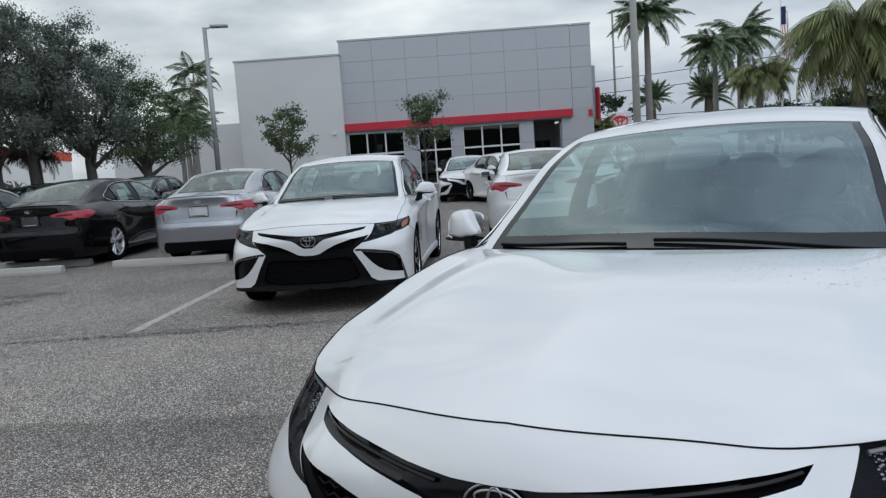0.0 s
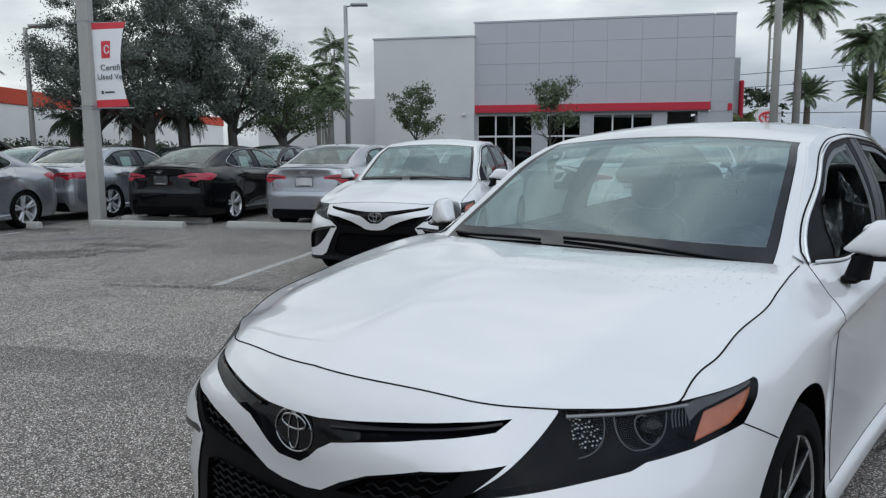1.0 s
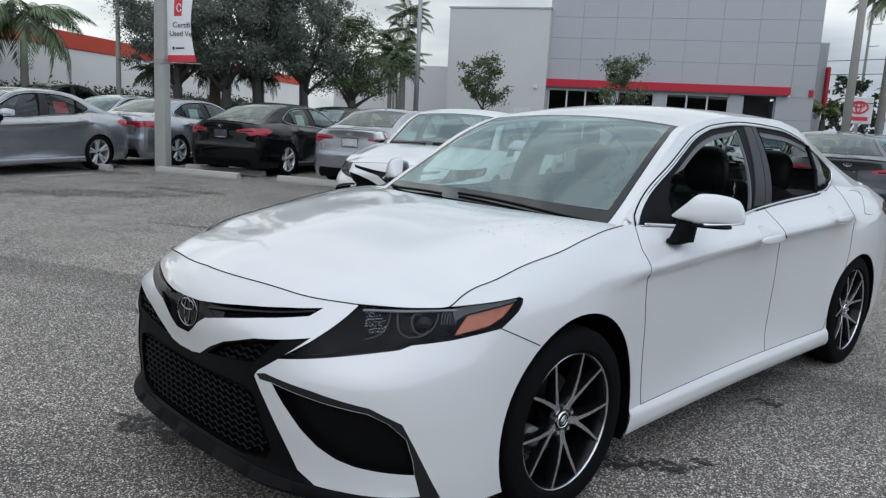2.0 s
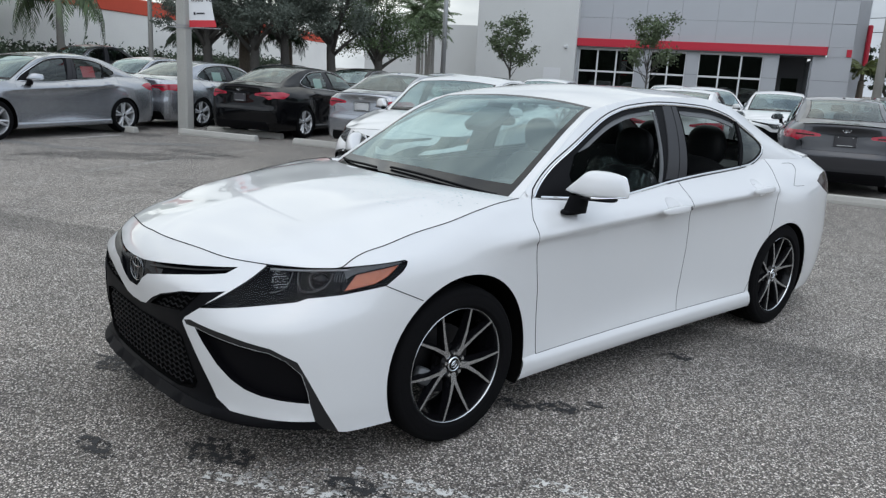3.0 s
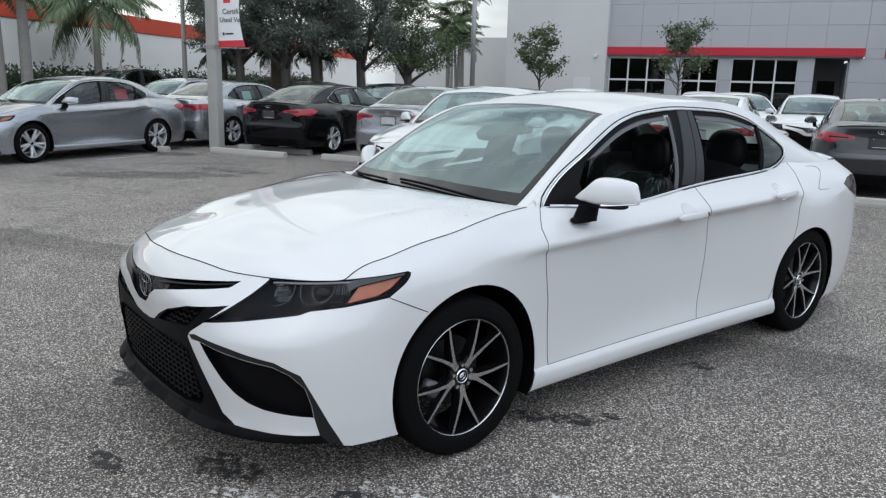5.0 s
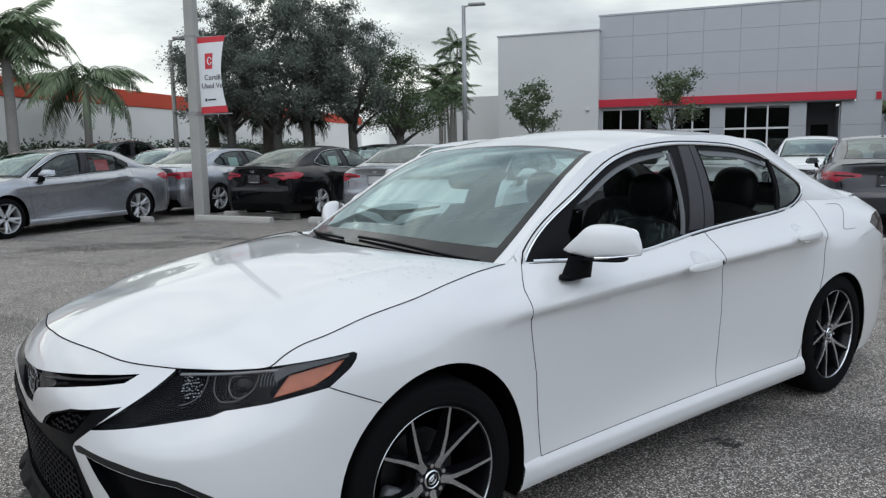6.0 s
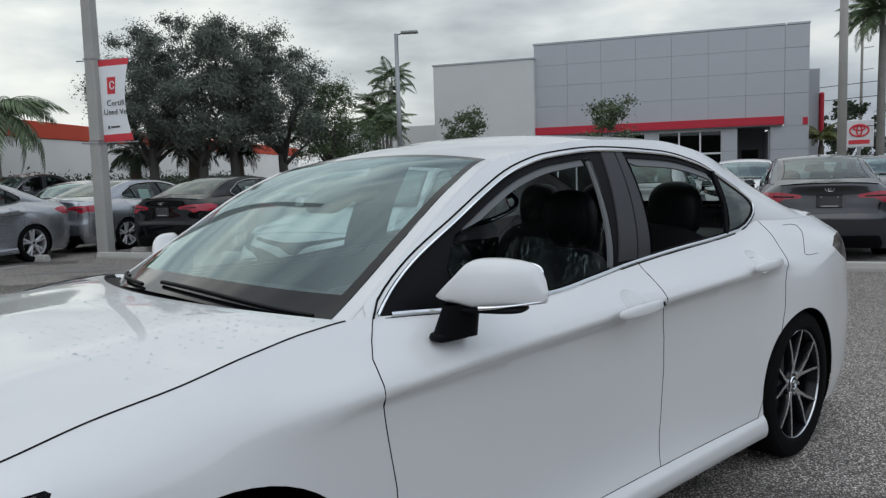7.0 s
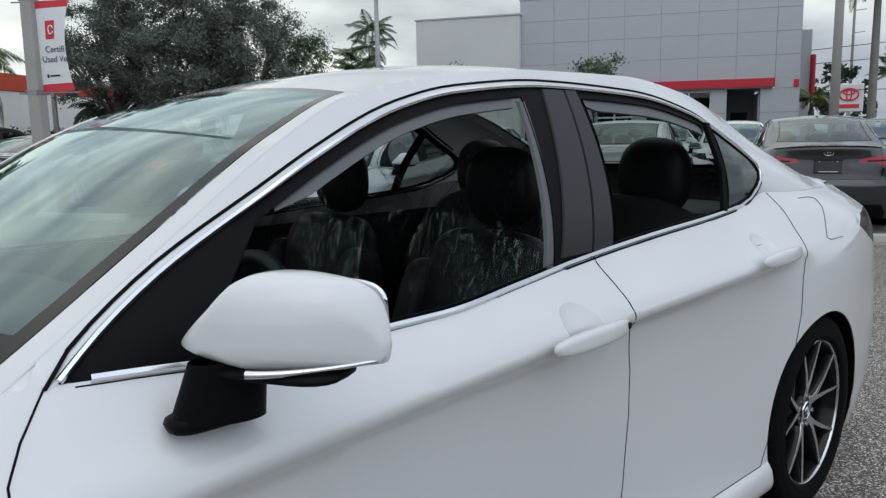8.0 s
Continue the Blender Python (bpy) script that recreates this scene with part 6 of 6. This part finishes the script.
palm(-21.3, 83.5, 6.6, 2.8, 44, 87, PALM_LEAF, .30, SHAG_BARK, "round-headed date palm in the distance", .4, (.2, .9), 0, False, rise=(-1.35, .5))
palm(-10.16, 55.28, 4.8, 2.2, 44, 88, PALM_LEAF, .30, SHAG_BARK, "round-headed date palm in the distance", .4, (.2, .9), 0, False, rise=(-1.35, .5))
palm(-14.3, 43.1, 2.3, 1.05, 20, 89, PALM_YELLOW, .16, SHAG_BARK, "yellow-green bushy palm by the building corner", .8)
oak(-25.61, 80.73, 7.16, 3.9, 90, 5000, 1.2, HEDGE_LEAF, "dark rounded tree in the distance", .2)
for k, (x, y) in enumerate(((-1.4, 59.52), (5.34, 55.71), (-7.13, 69.09), (12.14, 57.66))):
    oak(x, y, 4.2, 3.6, 95 + k, 3500, .8, HEDGE_LEAF, "dark tree line in the distance", .22)


def hedge():
    rnd = np.random.RandomState(5)
    a, d = np.array((-29.19, 2.57)), np.array((-.648, .762))
    spots = []
    for u in np.arange(-12, 30, .35):
        c = a + d * u + np.array((.762, .648)) * .9
        spots += [(c[0] + rnd.uniform(-.15, .15), c[1], z + rnd.uniform(-.08, .12), .5) for z in (.45, .95, 1.35)]
    ob = leaf_cloud("hedge", spots, 34000, .09, HEDGE_LEAF, None, 6)
    tagged(ob, "clipped dark green hedge along the cream wall", "hedge", kind="stuff")


hedge()


# ---- poles, banner, signs ----
def banner_pole():
    root = thing("banner_pole", "tapered concrete lamp pole with steel bands", "pole", m=pose(-12.5, 3.2, 0, 0, 0, 28))
    rows = []
    for z, r in ((-.05, .128), (.0, .128), (5, .104), (10, .08)):
        rows.append([(r * a, r * b, z) for a, b in ((1, .72), (.72, 1), (-.72, 1), (-1, .72), (-1, -.72), (-.72, -1), (.72, -1), (1, -.72), (1, .72))])
    v, f = grid_data(rows)
    mesh_object("shaft", v, f, POLE_CONCRETE, root, smooth=False)
    for z in (2.08, 2.13, 3.62):
        bm = bmesh.new()
        r = .128 - .0048 * z + .004
        add_box(bm, (-r, -r, z), (r, r, z + .025))
        part("band", bm, STEEL_POLE, root, "", False)


banner_pole()


def banner():
    root = thing("banner", "white and red vinyl banner hung from the pole", "banner", m=pose(-12.5, 3.2, .03, 0, 0, 36) @ Matrix.Diagonal((.94, .94, .94, 1)))
    wob = lambda u, z: (.125 + .64 * u, .012 * math.sin(3 * u + z) - .05 * u * (1 - abs(z - 3.0) / .85) * .4, z + .02 * u)  # noqa: E731
    z0, z1 = 2.22, 3.80

    def sheet(u0, u1, a, b, lift=0.0, n=10):
        rows = []
        for i in range(n + 1):
            z = a + (b - a) * i / n
            pull = 1 - .17 * math.sin(math.pi * (z - z0) / (z1 - z0))
            rows.append([(p[0], p[1] - lift, p[2]) for p in (wob((u0 + (u1 - u0) * k / 8) * pull, z) for k in range(9))])
        return grid_data(rows)
    v, f = sheet(0, 1, z0 + .14, z1 - .12)
    mesh_object("cloth", v, f, BANNER, root)
    v, f = sheet(0, 1.02, z0, z0 + .14)
    mesh_object("lower_hem", v, f, BANNER_RED, root, "red hem")
    v, f = sheet(0, 1.02, z1 - .12, z1)
    mesh_object("upper_hem", v, f, BANNER_RED, root, "red hem")
    v, f = sheet(.30, .62, 3.14, 3.46, .006)
    mesh_object("emblem_panel", v, f, BANNER_RED, root, "red square with a pale ring")
    ring = [wob(.43 + .07 * math.cos(w), 3.30 + .075 * math.sin(w)) for w in np.linspace(.3, 5.9, 20)]
    v, f = tube_data([(x, y - .012, z) for x, y, z in ring], .012, 5)
    mesh_object("emblem_ring", v, f, BANNER, root)
    for text, z, size, u in (("Certifi", 2.92, .155, .20), ("Used Vehi", 2.75, .15, .08)):
        cu = bpy.data.curves.new("banner_text", "FONT")
        cu.body, cu.size, cu.extrude = text, size, .001
        cu.materials.append(BANNER_INK)
        t = new("banner_text", cu)
        t.parent = root
        x, y, _ = wob(u, z)
        t.matrix_basis = Matrix.Translation((x, y - .012, z)) @ pose(0, 0, 0, 90, 0, -4)
    v, f = sheet(.20, .28, 2.47, 2.53, .008)
    mesh_object("small_mark", v, f, BANNER_INK, root)
    v, f = sheet(.32, .66, 2.485, 2.515, .008)
    mesh_object("small_print", v, f, BANNER_INK, root, "unreadable small print")
    for z in (z0 - .01, z1 + .01):
        v, f = tube_data([(-.35, .0, z), (.85, .02, z)], .013, 6)
        mesh_object("arm", v, f, STEEL_POLE, root)


banner()


def lamp_pole(x, y, h, turn, r=.11, kind=STEEL_POLE):
    root = thing("lamp_pole", "tall grey lot lamp pole with a flat lamp head", "street lamp", "lamp poles", m=pose(x, y, 0, 0, 0, turn))
    v, f = tube_data([(0, 0, -.05), (0, 0, h * .5), (0, 0, h)], [r * 1.15, r, r * .8], 12)
    mesh_object("shaft", v, f, kind, root)
    v, f = tube_data([(0, 0, h - .06), (.35, 0, h + .02)], .035, 6)
    mesh_object("arm", v, f, kind, root)
    part("lamp_head", box_mesh((.25, -.20, h - .02), (1.0, .20, h + .09), .03), STEEL_POLE, root)


lamp_pole(-24.67, 20.96, 7.74, 38)
lamp_pole(-28.32, 8.61, 5.75, 30, .09, POLE_CONCRETE)
lamp_pole(-7.8, 27.27, 11.13, 30, .145, POLE_CONCRETE)


def utility_pole(x, y, h):
    root = thing("utility_pole", "tall wooden power pole with cross arms", "pole", m=pose(x, y, 0, 0, 0, 40))
    v, f = tube_data([(0, 0, 0), (0, 0, h)], [.2, .13], 8)
    mesh_object("shaft", v, f, PALM_BARK, root)
    for z in (h * .62, h * .75, h * .88):
        v, f = tube_data([(0, 0, z), (1.3, 0, z + .15)], .05, 5)
        mesh_object("cross_arm", v, f, STEEL_POLE, root)


utility_pole(-29.6, 97, 19.4)
for z, (a, b) in ((9.5, ((-60, 90), (60, 42))), (8.2, ((-60, 90), (60, 42))), (5.2, ((-40, 80), (60, 50)))):
    v, f = tube_data([(a[0] + (b[0] - a[0]) * u, a[1] + (b[1] - a[1]) * u, z - 1.2 * math.sin(math.pi * u)) for u in np.linspace(0, 1, 24)], .03, 4)
    tagged(mesh_object("power_line", v, f, SATIN_BLACK), "thin sagging power line", "cable", "power lines")


def pole_sign():
    root = thing("pylon_sign", "white dealer sign board with red oval mark", "sign", m=pose(-22.47, 74.5, -.4, 0, 0, 17) @ Matrix.Diagonal((1.38, 1.38, 1.38, 1)))
    part("post", box_mesh((-.12, -.1, 0), (.12, .1, 2.3)), STEEL_POLE, root, "", False)
    part("board", box_mesh((-.85, -.12, 2.2), (.85, .12, 4.0), .05), FRAME_WHITE, root, "", False)
    oval = lambda a, b, cz: [(a * math.cos(w), -.14, cz + b * math.sin(w)) for w in np.linspace(0, math.tau, 32, endpoint=False)]  # noqa: E731
    v, f = join(tube_data(oval(.55, .38, 3.3), .06, 5, True), tube_data(oval(.33, .14, 3.45), .05, 5, True), tube_data(oval(.15, .34, 3.3), .05, 5, True))
    mesh_object("mark", v, f, BANNER_RED, root)
    part("word_bar", box_mesh((-.62, -.145, 2.42), (.62, -.124, 2.68)), BANNER_RED, root, "", False)


pole_sign()


def flag_pole():
    root = thing("flag_pole", "white flagpole with a limp striped flag", "flag", m=pose(-5.32, 56.01, 0))
    v, f = tube_data([(0, 0, 0), (0, 0, 11)], [.09, .05], 8)
    mesh_object("shaft", v, f, FRAME_WHITE, root)
    for k in range(9):
        rows = []
        for i in range(9):
            z = 10.4 - i * .42
            rows.append([(.05 + (k + u) * .046 + .05 * math.sin(z * 2 + k), .06 * math.sin(k * 1.7 + z), z - .16 * (k + u) * .3) for u in (0, 1)])
        v, f = grid_data(rows)
        mesh_object("stripe", v, f, BANNER_RED if k % 2 else BANNER, root)
    part("canton", box_mesh((.03, -.1, 9.2), (.32, .1, 10.4)), material("navy_cloth", (.02, .03, .10), .8), root)


flag_pole()


# ---- cars ----
def at_spot(x, y, f):
    return pose(x, y, 0, 0, 0, math.degrees(math.atan2(f[0], -f[1])))


AWAY, TOWARD = (-.43, .903), (.43, -.903)
make_sedan("sedan", WHITE, "clean white sedan with dark twin-spoke wheels and lowered windows", pose(0, 0, 0), "", "twin", True, True, True)
row = "sedans in the parking rows"
LOT = [
    (SILVER, "silver sedan with bright alloy wheels parked side-on", -12.87, 0.38, (.44, -.897), "bright", {"tl": (.55, 1.05)}, PLATE),
    (SILVER, "silver sedan parked behind the banner pole", -15.04, 4.97, AWAY, "bright", {"ar": (.55, 1.04)}, PLATE),
    (BLACK_PAINT, "black sedan with bright alloy wheels and red tail lamps", -12.32, 5.99, AWAY, "bright", {"ar": (.55, 1.04)}, DARK_PLATE),
    (SILVER, "silver sedan with a white plate card, tail towards the lane", -9.6, 7.02, AWAY, "bright", {"ar": (.55, 1.04)}, PLATE),
    (WHITE, "white sedan with dark wheels facing the lane", -4.97, 4.01, TOWARD, "twin", None, PLATE),
    (WHITE, "white sedan seen from behind, parked near the showroom", -4.97, 9.77, AWAY, "twin", None, PLATE),
    (GREY_PAINT, "dark graphite sedan with red tail lamps and dealer plate card", -2.62, 10.87, AWAY, "twin", None, DARK_PLATE),
    (WHITE, "white sedan with dark wheels in the far row", -8.96, 17.53, (.75, -.66), "twin", None, PLATE),
    (WHITE, "white sedan in the far row by the showroom", -6.26, 16.29, TOWARD, "twin", None, PLATE),
    (GREY_PAINT, "dark graphite sedan in the far row", -4.11, 18.6, TOWARD, "twin", None, DARK_PLATE),
    (SILVER, "silver sedan in the back row by the hedge", -20.31, 5.28, TOWARD, "bright", None, PLATE),
    (BLACK_PAINT, "black sedan in the back row by the hedge", -17.55, 11.05, TOWARD, "bright", None, PLATE),
    (GREY_PAINT, "dark graphite sedan in the back row by the hedge", -20.18, 9.7, TOWARD, "bright", None, PLATE),
    (SILVER, "silver sedan in the back row under the oaks", -14.82, 12.41, TOWARD, "bright", None, PLATE),
    (WHITE, "white sedan in the back row near the lamp pole", -11.91, 13.77, TOWARD, "bright", None, PLATE),
    (WHITE, "white sedan parked beside the showroom row", -11.85, 20.11, TOWARD, "bright", None, PLATE),
]
suv = make_sedan("suv", GREY_PAINT, "dark tall car parked by the hedge", at_spot(-26.61, 5.54, TOWARD) @ Matrix.Diagonal((1.05, 1.0, 1.22, 1)), row, "bright")
for paint, label, x, y, f, style, stick, plate in LOT:
    make_sedan("sedan", paint, label, at_spot(x, y, f) @ Matrix.Diagonal((1, 1, .98 if f is AWAY else 1, 1)), row, style, False, False, False, stick, plate)


# ---- plain walls that close the lot behind the camera ----
for name, a, b in (("wall_south", (-45, -42), (45, -42)), ("wall_east", (42, -42), (42, 60)), ("wall_west", (-48, -42), (-42, -20))):
    v = [(*a, 0), (*b, 0), (*b, 6.5), (*a, 6.5)]
    d = np.array((-(b[1] - a[1]), b[0] - a[0])) / math.dist(a, b) * .3
    v += [(x + d[0], y + d[1], z) for x, y, z in v]
    f = [(0, 1, 2, 3), (5, 4, 7, 6), (3, 2, 6, 7), (1, 0, 4, 5), (0, 3, 7, 4), (2, 1, 5, 6)]
    tagged(mesh_object(name, v, f, HEDGE_WALL, smooth=False), "plain dark green wall closing the lot", "wall", kind="structure")
